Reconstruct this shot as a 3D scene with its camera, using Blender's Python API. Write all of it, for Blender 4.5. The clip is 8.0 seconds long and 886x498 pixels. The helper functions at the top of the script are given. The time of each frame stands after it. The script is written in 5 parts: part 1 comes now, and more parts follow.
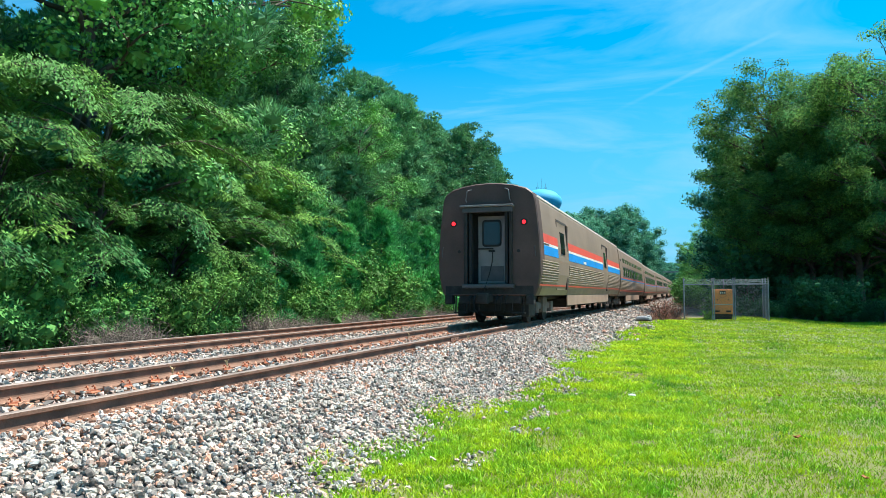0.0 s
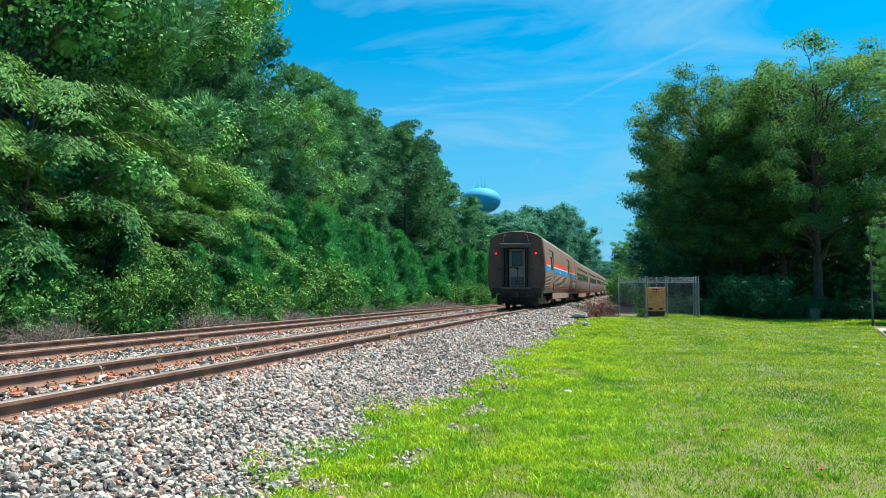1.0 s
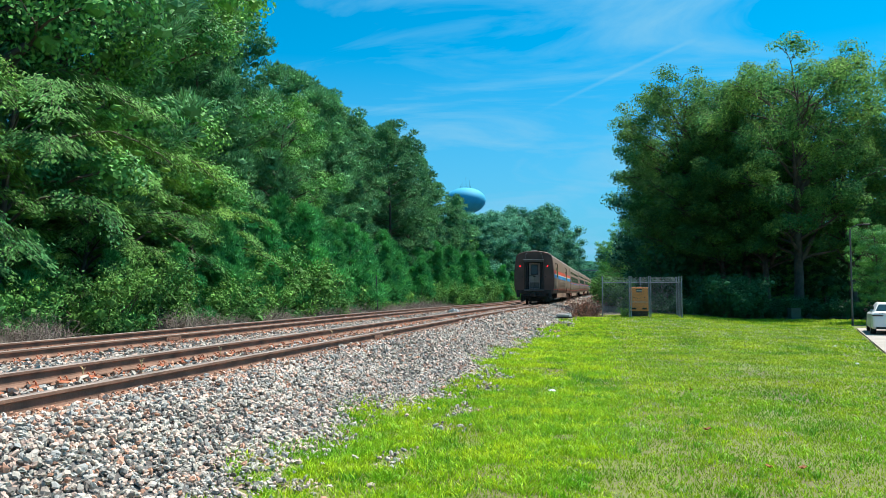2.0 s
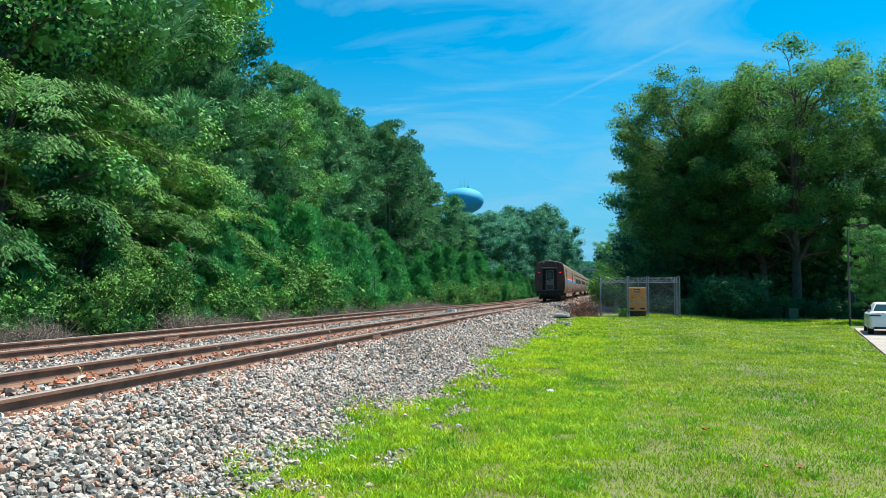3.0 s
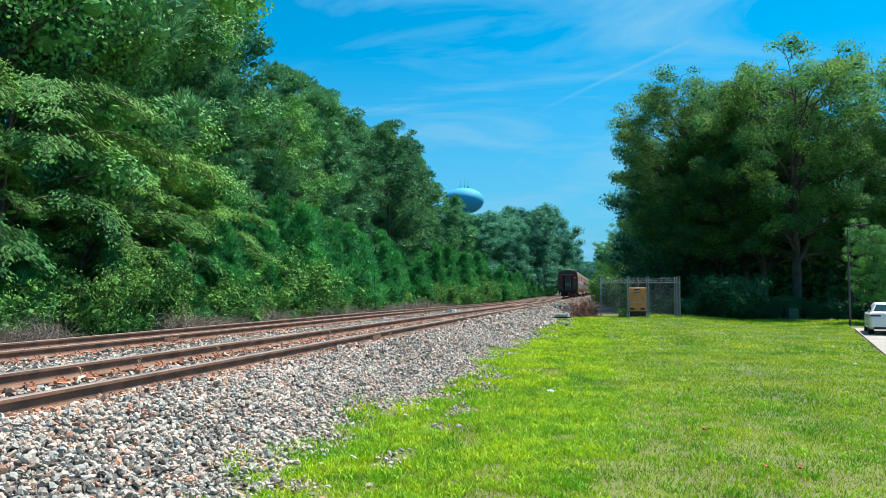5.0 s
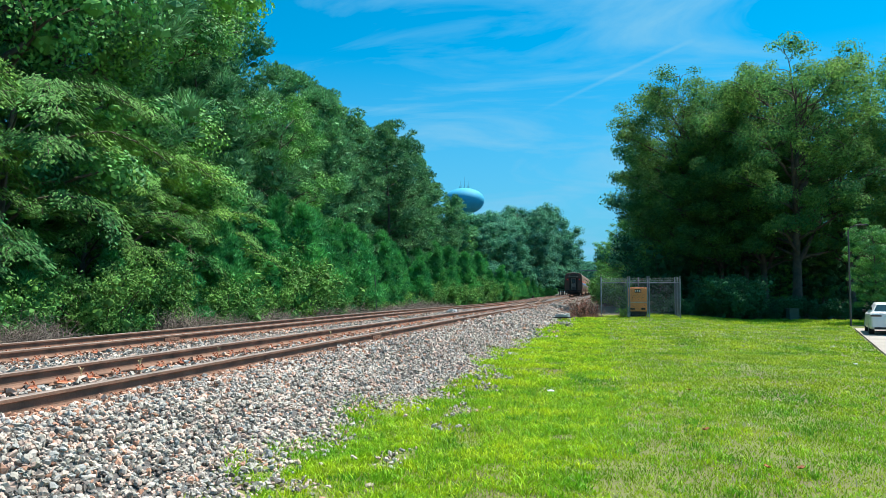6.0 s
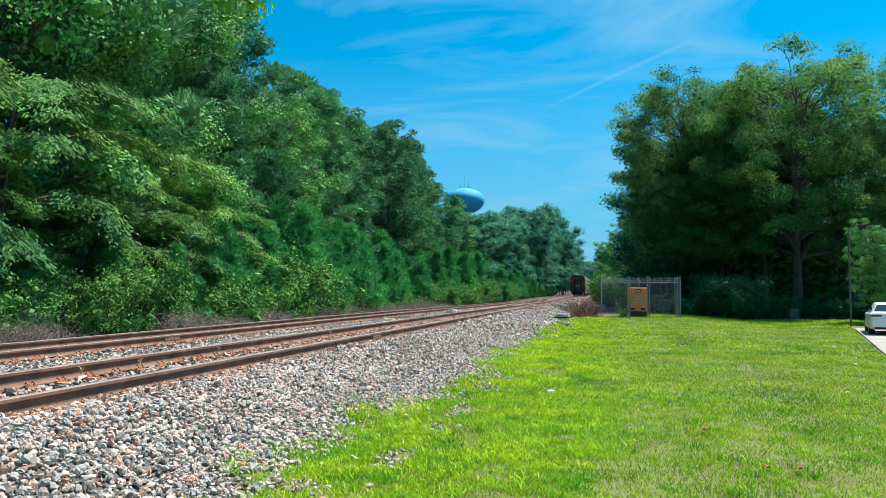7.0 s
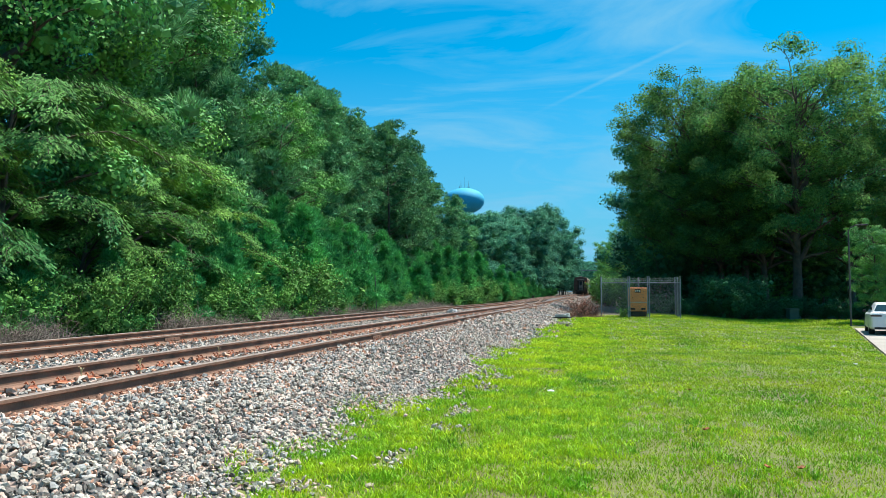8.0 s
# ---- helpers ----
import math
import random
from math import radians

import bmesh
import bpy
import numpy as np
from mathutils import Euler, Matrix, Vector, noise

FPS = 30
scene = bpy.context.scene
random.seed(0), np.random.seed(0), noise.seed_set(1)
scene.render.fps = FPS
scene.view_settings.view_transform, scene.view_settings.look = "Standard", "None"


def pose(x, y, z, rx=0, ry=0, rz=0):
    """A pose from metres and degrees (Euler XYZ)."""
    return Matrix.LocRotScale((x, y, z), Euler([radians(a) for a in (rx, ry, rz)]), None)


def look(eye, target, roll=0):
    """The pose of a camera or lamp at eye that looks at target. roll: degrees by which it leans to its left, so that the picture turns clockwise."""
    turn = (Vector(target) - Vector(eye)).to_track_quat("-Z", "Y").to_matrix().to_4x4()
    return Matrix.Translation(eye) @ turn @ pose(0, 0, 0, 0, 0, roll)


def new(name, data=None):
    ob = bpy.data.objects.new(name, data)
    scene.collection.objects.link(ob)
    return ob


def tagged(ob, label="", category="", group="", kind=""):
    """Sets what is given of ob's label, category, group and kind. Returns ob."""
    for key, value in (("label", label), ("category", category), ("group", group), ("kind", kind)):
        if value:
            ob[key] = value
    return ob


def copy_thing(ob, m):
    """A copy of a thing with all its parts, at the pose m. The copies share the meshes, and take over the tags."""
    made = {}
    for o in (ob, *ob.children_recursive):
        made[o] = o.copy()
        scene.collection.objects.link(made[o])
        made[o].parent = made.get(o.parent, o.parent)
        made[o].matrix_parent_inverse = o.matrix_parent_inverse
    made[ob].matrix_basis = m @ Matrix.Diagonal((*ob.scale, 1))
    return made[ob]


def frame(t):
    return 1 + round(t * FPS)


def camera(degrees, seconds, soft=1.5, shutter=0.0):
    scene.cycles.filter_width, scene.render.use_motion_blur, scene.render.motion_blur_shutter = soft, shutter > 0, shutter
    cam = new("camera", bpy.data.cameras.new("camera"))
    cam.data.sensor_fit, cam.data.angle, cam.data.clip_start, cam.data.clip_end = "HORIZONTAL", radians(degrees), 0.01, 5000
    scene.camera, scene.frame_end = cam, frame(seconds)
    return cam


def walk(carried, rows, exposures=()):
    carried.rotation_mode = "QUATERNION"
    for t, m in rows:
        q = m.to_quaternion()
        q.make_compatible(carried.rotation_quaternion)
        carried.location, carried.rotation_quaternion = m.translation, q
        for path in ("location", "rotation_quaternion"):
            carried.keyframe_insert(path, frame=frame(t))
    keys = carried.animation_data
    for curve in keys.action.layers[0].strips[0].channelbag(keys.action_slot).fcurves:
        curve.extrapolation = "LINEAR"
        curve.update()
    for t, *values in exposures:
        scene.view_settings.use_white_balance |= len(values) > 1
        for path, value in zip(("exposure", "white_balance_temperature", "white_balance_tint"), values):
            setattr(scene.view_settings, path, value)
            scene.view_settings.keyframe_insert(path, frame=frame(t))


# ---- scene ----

cam = camera(61.0, 8.0, soft=0.6)
EYE = 1.65
PATH = [  # seconds, yaw, pitch, roll
    (0.0, 18.12, 3.40, 0.10),
    (0.5, 15.48, 3.20, 0.05),
    (1.0, 13.51, 3.21, 0.03),
    (1.5, 12.67, 3.20, 0.0),
    (2.2, 12.28, 3.20, 0.0),
    (3.0, 12.20, 3.20, 0.0),
    (4.5, 12.20, 3.21, 0.0),
    (6.0, 12.24, 3.22, 0.0),
    (8.0, 12.25, 3.22, 0.0),
]
EXPOSURE = [(0.0, 0.78), (0.5, 0.64), (1.0, 0.58), (1.5, 0.54), (3.0, 0.53), (8.0, 0.53)]
walk(cam, [(t, pose(0, 0, EYE, 90 + p, r, w)) for t, w, p, r in PATH], EXPOSURE)

# ---- light ----
SUN_AZ, SUN_EL = 45.0, 63.0  # degrees from the track's far end towards the lawn, and above the horizon
sun_way = Vector((math.sin(radians(SUN_AZ)) * math.cos(radians(SUN_EL)), math.cos(radians(SUN_AZ)) * math.cos(radians(SUN_EL)), math.sin(radians(SUN_EL))))
sun_data = bpy.data.lights.new("sun", "SUN")
sun_data.energy, sun_data.angle, sun_data.color = 5.8, radians(0.53), (1.0, 0.96, 0.88)
sun = new("sun", sun_data)
sun.matrix_world = look(sun_way * 300, (0, 0, 0))


def build_world():
    w = bpy.data.worlds.new("sky")
    w.use_nodes = True
    nt = w.node_tree
    nt.nodes.clear()
    add, link = nt.nodes.new, nt.links.new
    out, bg, sky = add("ShaderNodeOutputWorld"), add("ShaderNodeBackground"), add("ShaderNodeTexSky")
    sky.sky_type, sky.sun_disc = "NISHITA", False
    sky.sun_elevation, sky.sun_rotation = radians(SUN_EL), radians(SUN_AZ)
    sky.air_density, sky.dust_density, sky.ozone_density = 1.0, 0.6, 2.0
    sat = add("ShaderNodeHueSaturation")
    sat.inputs["Saturation"].default_value, sat.inputs["Value"].default_value, sat.inputs["Hue"].default_value = 1.15, 1.0, 0.5
    tint = add("ShaderNodeMix"); tint.data_type, tint.blend_type = "RGBA", "MULTIPLY"
    tint.inputs["Factor"].default_value = 1.0
    tint.inputs["B"].default_value = (0.07, 0.93, 1.18, 1)
    link(sky.outputs[0], tint.inputs["A"])
    link(tint.outputs["Result"], sat.inputs["Color"])
    # thin cirrus, drawn out along one way
    co, mp = add("ShaderNodeTexCoord"), add("ShaderNodeMapping")
    sep = add("ShaderNodeSeparateXYZ")
    link(co.outputs["Generated"], sep.inputs[0])
    zz = add("ShaderNodeMath"); zz.operation = "ADD"; zz.inputs[1].default_value = 0.18
    link(sep.outputs[2], zz.inputs[0])
    px, py, cm = add("ShaderNodeMath"), add("ShaderNodeMath"), add("ShaderNodeCombineXYZ")
    px.operation = py.operation = "DIVIDE"
    link(sep.outputs[0], px.inputs[0]); link(zz.outputs[0], px.inputs[1])
    link(sep.outputs[1], py.inputs[0]); link(zz.outputs[0], py.inputs[1])
    link(px.outputs[0], cm.inputs[0]); link(py.outputs[0], cm.inputs[1])
    mp.inputs["Rotation"].default_value = (0, 0, radians(28))
    mp.inputs["Scale"].default_value = (0.8, 1.5, 1)
    link(cm.outputs[0], mp.inputs["Vector"])
    n1 = add("ShaderNodeTexNoise")
    n1.inputs["Scale"].default_value, n1.inputs["Detail"].default_value, n1.inputs["Roughness"].default_value, n1.inputs["Distortion"].default_value = 1.5, 7, 0.58, 0.8
    link(mp.outputs[0], n1.inputs["Vector"])
    r1 = add("ShaderNodeMapRange")
    r1.inputs["From Min"].default_value, r1.inputs["From Max"].default_value = 0.46, 0.70
    r1.inputs["To Max"].default_value = 0.85
    link(n1.outputs["Fac"], r1.inputs["Value"])
    # one old vapour trail
    off, across, ahead = add("ShaderNodeVectorMath"), add("ShaderNodeVectorMath"), add("ShaderNodeVectorMath")
    off.operation, across.operation, ahead.operation = "SUBTRACT", "DOT_PRODUCT", "DOT_PRODUCT"
    off.inputs[1].default_value = (-0.218, 2.363, 0)
    across.inputs[1].default_value, ahead.inputs[1].default_value = (0.6905, 0.7234, 0), (0.7234, -0.6905, 0)
    link(cm.outputs[0], off.inputs[0]); link(off.outputs[0], across.inputs[0]); link(off.outputs[0], ahead.inputs[0])
    far_off = add("ShaderNodeMath"); far_off.operation = "ABSOLUTE"
    link(across.outputs["Value"], far_off.inputs[0])
    thin = add("ShaderNodeMapRange"); thin.interpolation_type = "SMOOTHSTEP"
    thin.inputs["From Min"].default_value, thin.inputs["From Max"].default_value, thin.inputs["To Max"].default_value = 0.016, 0.0, 0.3
    link(far_off.outputs[0], thin.inputs["Value"])
    run = add("ShaderNodeMapRange"); run.interpolation_type = "SMOOTHSTEP"
    run.inputs["From Min"].default_value, run.inputs["From Max"].default_value = -0.070, 0.293
    link(ahead.outputs["Value"], run.inputs["Value"])
    run2 = add("ShaderNodeMapRange"); run2.interpolation_type = "SMOOTHSTEP"
    run2.inputs["From Min"].default_value, run2.inputs["From Max"].default_value = 0.644, 0.527
    link(ahead.outputs["Value"], run2.inputs["Value"])
    t1, t2, plus = add("ShaderNodeMath"), add("ShaderNodeMath"), add("ShaderNodeMath")
    t1.operation, t2.operation, plus.operation = "MULTIPLY", "MULTIPLY", "ADD"
    link(thin.outputs[0], t1.inputs[0]); link(run.outputs[0], t1.inputs[1])
    link(t1.outputs[0], t2.inputs[0]); link(run2.outputs[0], t2.inputs[1])
    hz = add("ShaderNodeMapRange")  # haze near the horizon
    hz.inputs["From Min"].default_value, hz.inputs["From Max"].default_value = 0.30, 0.02
    hz.inputs["To Max"].default_value = 0.85
    link(sep.outputs[2], hz.inputs["Value"])
    haze = add("ShaderNodeMix"); haze.data_type = "RGBA"
    link(hz.outputs[0], haze.inputs["Factor"]); link(sat.outputs[0], haze.inputs["A"])
    haze.inputs["B"].default_value = (1.65, 3.75, 5.7, 1)
    link(r1.outputs[0], plus.inputs[0]); link(t2.outputs[0], plus.inputs[1])
    mix = add("ShaderNodeMix"); mix.data_type = "RGBA"
    link(plus.outputs[0], mix.inputs["Factor"]); link(haze.outputs["Result"], mix.inputs["A"])
    mix.inputs["B"].default_value = (1.7, 4.5, 6.6, 1)
    link(mix.outputs["Result"], bg.inputs["Color"])
    bg.inputs["Strength"].default_value = 0.092
    link(bg.outputs[0], out.inputs[0])
    scene.world = w


build_world()

# ---- materials ----


def shader(name, base, rough=0.7, metal=0.0, spread=0.25, scale=6.0, fine=60.0, bump=0.15, second=None, island=0.0, obj=0.0, spec=0.5, through_light=0.0, emit=None):
    """A surface: base colour varied by broad and fine noise, by island and by object, with fine relief."""
    m = bpy.data.materials.new(name)
    m.use_nodes = True
    nt = m.node_tree
    add, link = nt.nodes.new, nt.links.new
    b = nt.nodes["Principled BSDF"]
    b.inputs["Roughness"].default_value, b.inputs["Metallic"].default_value = rough, metal
    b.inputs["Specular IOR Level"].default_value = spec
    co = add("ShaderNodeTexCoord")
    n1, n2 = add("ShaderNodeTexNoise"), add("ShaderNodeTexNoise")
    for n, s, d in ((n1, scale, 4), (n2, fine, 3)):
        n.inputs["Scale"].default_value, n.inputs["Detail"].default_value = s, d
        link(co.outputs["Object"], n.inputs["Vector"])
    low = tuple(max(0.0, c * (1 - spread)) for c in base)
    high = second or tuple(min(1.0, c * (1 + spread)) for c in base)
    m1 = add("ShaderNodeMix"); m1.data_type = "RGBA"
    m1.inputs["A"].default_value, m1.inputs["B"].default_value = (*low, 1), (*high, 1)
    mr = add("ShaderNodeMapRange")
    mr.inputs["From Min"].default_value, mr.inputs["From Max"].default_value = 0.3, 0.7
    link(n1.outputs["Fac"], mr.inputs["Value"])
    link(mr.outputs[0], m1.inputs["Factor"])
    m2 = add("ShaderNodeHueSaturation")
    link(m1.outputs["Result"], m2.inputs["Color"])
    val = add("ShaderNodeMapRange")
    val.inputs["To Min"].default_value, val.inputs["To Max"].default_value = 1 - 0.6 * spread, 1 + 0.6 * spread
    link(n2.outputs["Fac"], val.inputs["Value"])
    last = val.outputs[0]
    for amount, kind in ((island, "island"), (obj, "obj")):
        if amount:
            src = (add("ShaderNodeNewGeometry").outputs["Random Per Island"] if kind == "island" else add("ShaderNodeObjectInfo").outputs["Random"])
            r = add("ShaderNodeMapRange")
            r.inputs["To Min"].default_value, r.inputs["To Max"].default_value = 1 - amount, 1 + amount
            link(src, r.inputs["Value"])
            mu = add("ShaderNodeMath"); mu.operation = "MULTIPLY"
            link(last, mu.inputs[0]); link(r.outputs[0], mu.inputs[1])
            last = mu.outputs[0]
    link(last, m2.inputs["Value"])
    link(m2.outputs[0], b.inputs["Base Color"])
    if bump:
        bp = add("ShaderNodeBump")
        bp.inputs["Strength"].default_value, bp.inputs["Distance"].default_value = bump, 0.02
        link(n2.outputs["Fac"], bp.inputs["Height"]); link(bp.outputs[0], b.inputs["Normal"])
    if emit:
        b.inputs["Emission Color"].default_value, b.inputs["Emission Strength"].default_value = (*emit[0], 1), emit[1]
    if through_light:
        tr, mx = add("ShaderNodeBsdfTranslucent"), add("ShaderNodeMixShader")
        link(m2.outputs[0], tr.inputs["Color"])
        mx.inputs[0].default_value = through_light
        link(b.outputs[0], mx.inputs[1]); link(tr.outputs[0], mx.inputs[2])
        link(mx.outputs[0], nt.nodes["Material Output"].inputs[0])
    return m


def leaf_shader(name, base, second, island=0.35, obj=0.15, scale=0.35, glow=0.42, rough=0.7, gloss=0.15):
    return shader(name, base, rough, 0, 0.3, scale, 3.0, 0, second, island, obj, gloss, glow)


M = dict(
    lawn=shader("lawn", (0.18, 0.145, 0.065), 0.95, 0, 0.35, 0.5, 25, 0.7, (0.17, 0.21, 0.04)),
    litter=shader("forest_floor", (0.06, 0.05, 0.03), 0.95, 0, 0.4, 0.7, 12, 0.5),
    # bed coloured darker than its stones, for the shade in their gaps
    gravel=shader("gravel_bed", (0.11, 0.10, 0.095), 0.95, 0, 0.4, 9, 45, 1.0),
    blade=shader("grass_blade", (0.155, 0.43, 0.02), 0.6, 0, 0.3, 0.6, 6, 0, (0.46, 0.57, 0.024), 0.45, 0, 0.3, 0.35),
    weed=shader("weed_blade", (0.22, 0.58, 0.015), 0.6, 0, 0.3, 1.3, 6, 0, (0.58, 0.70, 0.02), 0.4, 0, 0.3, 0.4),
    tuft=shader("crabgrass_blade", (0.13, 0.43, 0.02), 0.6, 0, 0.3, 1.5, 6, 0, (0.34, 0.58, 0.025), 0.4, 0, 0.3, 0.35),
    seedhead=shader("pale_seed_heads", (0.48, 0.47, 0.26), 0.8, 0, 0.2, 1.5, 6, 0, (0.62, 0.60, 0.42), 0.3, 0, 0.2, 0.3),
    rust=shader("rusty_steel", (0.205, 0.112, 0.073), 0.85, 0, 0.35, 3, 50, 0.3),
    railtop=shader("worn_rail_head", (0.24, 0.185, 0.155), 0.65, 0.2, 0.25, 2, 30, 0.05),
    plate=shader("rusty_plate", (0.42, 0.15, 0.075), 0.9, 0, 0.35, 4, 50, 0.3, None, 0, 0.25),
    tie=shader("weathered_tie", (0.10, 0.075, 0.06), 0.95, 0, 0.4, 4, 40, 0.6, None, 0, 0.3),
    bark=shader("bark", (0.085, 0.068, 0.055), 0.95, 0, 0.4, 2.5, 18, 0.8),
    pine=leaf_shader("pine_needles", (0.068, 0.28, 0.15), (0.21, 0.45, 0.185), island=0.5, glow=0.15),
    young=leaf_shader("young_pine_needles", (0.05, 0.35, 0.12), (0.15, 0.50, 0.13), island=0.5, glow=0.15),
    oak=leaf_shader("oak_leaves", (0.055, 0.26, 0.105), (0.20, 0.35, 0.07), island=0.45, glow=0.58, rough=0.6, gloss=0.12),
    # aerial haze of the distant trees, put into bluer leaf and needle colours
    farleaf=leaf_shader("hazed_far_leaves", (0.055, 0.25, 0.18), (0.135, 0.39, 0.21), island=0.45, glow=0.3),
    farneedle=leaf_shader("hazed_pine_needles", (0.055, 0.26, 0.155), (0.145, 0.41, 0.19), island=0.45, glow=0.1),
    gum=leaf_shader("sweetgum_leaves", (0.05, 0.30, 0.11), (0.20, 0.47, 0.09), island=0.5, glow=0.12, rough=0.6, gloss=0.2),
    mimosa=leaf_shader("mimosa_leaves", (0.055, 0.27, 0.085), (0.21, 0.41, 0.06), island=0.5, glow=0.12),
    bushleaf=leaf_shader("bush_leaves", (0.06, 0.26, 0.075), (0.21, 0.42, 0.075), island=0.5, glow=0.12),
    # undergrowth green darkened to stand for the deep shade inside the wood
    shadeleaf=leaf_shader("shade_dark_leaves", (0.022, 0.12, 0.055), (0.055, 0.19, 0.07), glow=0.15),
    twig=shader("dry_brushwood", (0.20, 0.165, 0.135), 0.9, 0, 0.4, 2, 20, 0, None, 0.3),
    deadtwig=shader("reddish_dead_twigs", (0.27, 0.13, 0.095), 0.9, 0, 0.3, 2, 20, 0, None, 0.3),
    deadleaf=shader("dead_leaves", (0.27, 0.105, 0.07), 0.9, 0, 0.35, 1, 8, 0, None, 0.4),
    endpaint=shader("sooty_brown_paint", (0.092, 0.052, 0.043), 0.6, 0.1, 0.3, 1.2, 20, 0.08),
    steel=shader("stainless_side", (0.31, 0.225, 0.17), 0.5, 0.35, 0.12, 0.8, 25, 0.05),
    skirt=shader("dusty_skirt", (0.31, 0.21, 0.15), 0.7, 0.1, 0.2, 0.9, 20, 0.08),
    red=shader("red_stripe", (0.66, 0.09, 0.06), 0.45, 0, 0.1, 1, 20, 0),
    white=shader("white_stripe", (0.70, 0.66, 0.60), 0.5, 0, 0.1, 1, 20, 0),
    blue=shader("blue_stripe", (0.01, 0.26, 0.66), 0.45, 0, 0.1, 1, 20, 0),
    doorgrey=shader("grey_door_paint", (0.24, 0.225, 0.215), 0.6, 0.1, 0.2, 2, 25, 0.08),
    trimgrey=shader("grey_steel_trim", (0.085, 0.082, 0.085), 0.5, 0.3, 0.25, 3, 30, 0.1),
    jamb=shader("brown_door_jamb", (0.09, 0.06, 0.05), 0.7, 0.1, 0.2, 3, 30, 0.05),
    black=shader("black_rubber", (0.018, 0.017, 0.017), 0.8, 0, 0.3, 4, 40, 0.2),
    under=shader("grimy_undercarriage", (0.04, 0.035, 0.032), 0.85, 0.2, 0.4, 4, 30, 0.3),
    truckdust=shader("dusty_cast_steel", (0.15, 0.12, 0.10), 0.8, 0.1, 0.4, 3, 30, 0.3),
    darkglass=shader("dark_window", (0.015, 0.017, 0.02), 0.08, 0, 0.1, 2, 10, 0),
    roofmetal=shader("roof_metal", (0.30, 0.29, 0.28), 0.55, 0.4, 0.2, 1, 15, 0.1),
    redlight=shader("red_lamp", (0.6, 0.02, 0.02), 0.3, 0, 0.05, 1, 10, 0, emit=((1.0, 0.012, 0.02), 2.2)),
    galv=shader("galvanised_steel", (0.20, 0.24, 0.27), 0.55, 0.3, 0.2, 4, 50, 0.05),
    fencepost=shader("weathered_fence_pipe", (0.19, 0.25, 0.29), 0.6, 0.3, 0.25, 4, 50, 0.05),
    wire=shader("dull_wire", (0.06, 0.09, 0.125), 0.7, 0.0, 0.2, 4, 50, 0),
    yellow=shader("yellow_enclosure_paint", (0.80, 0.28, 0.095), 0.55, 0, 0.1, 1.5, 25, 0.05),
    tank=shader("pale_blue_tank_paint", (0.02, 0.36, 0.58), 0.75, 0, 0.08, 0.2, 3, 0.02),
    carpaint=shader("white_car_paint", (0.75, 0.75, 0.75), 0.25, 0, 0.03, 1, 10, 0),
    concrete=shader("concrete", (0.34, 0.30, 0.26), 0.9, 0, 0.2, 0.8, 30, 0.3),
    signalgrey=shader("grey_box_paint", (0.45, 0.46, 0.47), 0.6, 0.1, 0.2, 3, 30, 0.1),
    greenbox=shader("green_cabinet_paint", (0.03, 0.075, 0.06), 0.6, 0, 0.2, 3, 30, 0.05),
    straw=shader("dry_straw", (0.55, 0.42, 0.22), 0.8, 0, 0.2, 6, 30, 0),
    plum=shader("white_litter", (0.75, 0.76, 0.78), 0.7, 0, 0.1, 8, 30, 0),
    brownleaf=shader("fallen_leaf", (0.32, 0.11, 0.03), 0.8, 0, 0.3, 8, 40, 0),
    taillamp=shader("dark_tail_lamp", (0.035, 0.012, 0.013), 0.2, 0, 0.1, 2, 10, 0),
)



def stone_shader():
    m = shader("ballast_stone", (0.30, 0.28, 0.27), 0.9, 0, 0.25, 2.0, 40, 0.3)
    nt = m.node_tree
    geo, ramp, mul = nt.nodes.new("ShaderNodeNewGeometry"), nt.nodes.new("ShaderNodeValToRGB"), nt.nodes.new("ShaderNodeMix")
    ramp.color_ramp.interpolation = "CONSTANT"
    tones = ((0.0, (0.15, 0.13, 0.115)), (0.08, (0.28, 0.255, 0.225)), (0.22, (0.40, 0.365, 0.31)), (0.38, (0.50, 0.41, 0.34)), (0.54, (0.55, 0.39, 0.315)), (0.70, (0.35, 0.345, 0.325)), (0.82, (0.54, 0.48, 0.41)), (0.95, (0.47, 0.25, 0.165)))
    el = ramp.color_ramp.elements
    while len(el) < len(tones):
        el.new(0.5)
    for e, (p, c) in zip(el, tones):
        e.position, e.color = p, (*c, 1)
    mul.data_type, mul.blend_type = "RGBA", "MULTIPLY"
    mul.inputs["Factor"].default_value = 1.0
    nt.links.new(geo.outputs["Random Per Island"], ramp.inputs[0])
    hsv = [n for n in nt.nodes if n.type == "HUE_SAT"][0]
    first = hsv.inputs["Color"].links[0].from_socket
    gain = nt.nodes.new("ShaderNodeMix"); gain.data_type, gain.blend_type = "RGBA", "DIVIDE"
    gain.inputs["Factor"].default_value = 1.0
    gain.inputs["B"].default_value = (0.30, 0.28, 0.27, 1)
    nt.links.new(first, gain.inputs["A"])
    nt.links.new(gain.outputs["Result"], mul.inputs["A"]); nt.links.new(ramp.outputs[0], mul.inputs["B"])
    nt.links.new(mul.outputs["Result"], hsv.inputs["Color"])
    return m


M["stone"] = stone_shader()
M["fieldstone"] = shader("tan_fieldstone", (0.50, 0.40, 0.28), 0.9, 0, 0.2, 8, 40, 0.3)
M["ruststone"] = shader("rust_stained_stone", (0.36, 0.19, 0.12), 0.9, 0, 0.3, 2.0, 40, 0.3, None, 0.4)

# ---- mesh helpers ----
rng = np.random.default_rng(7)


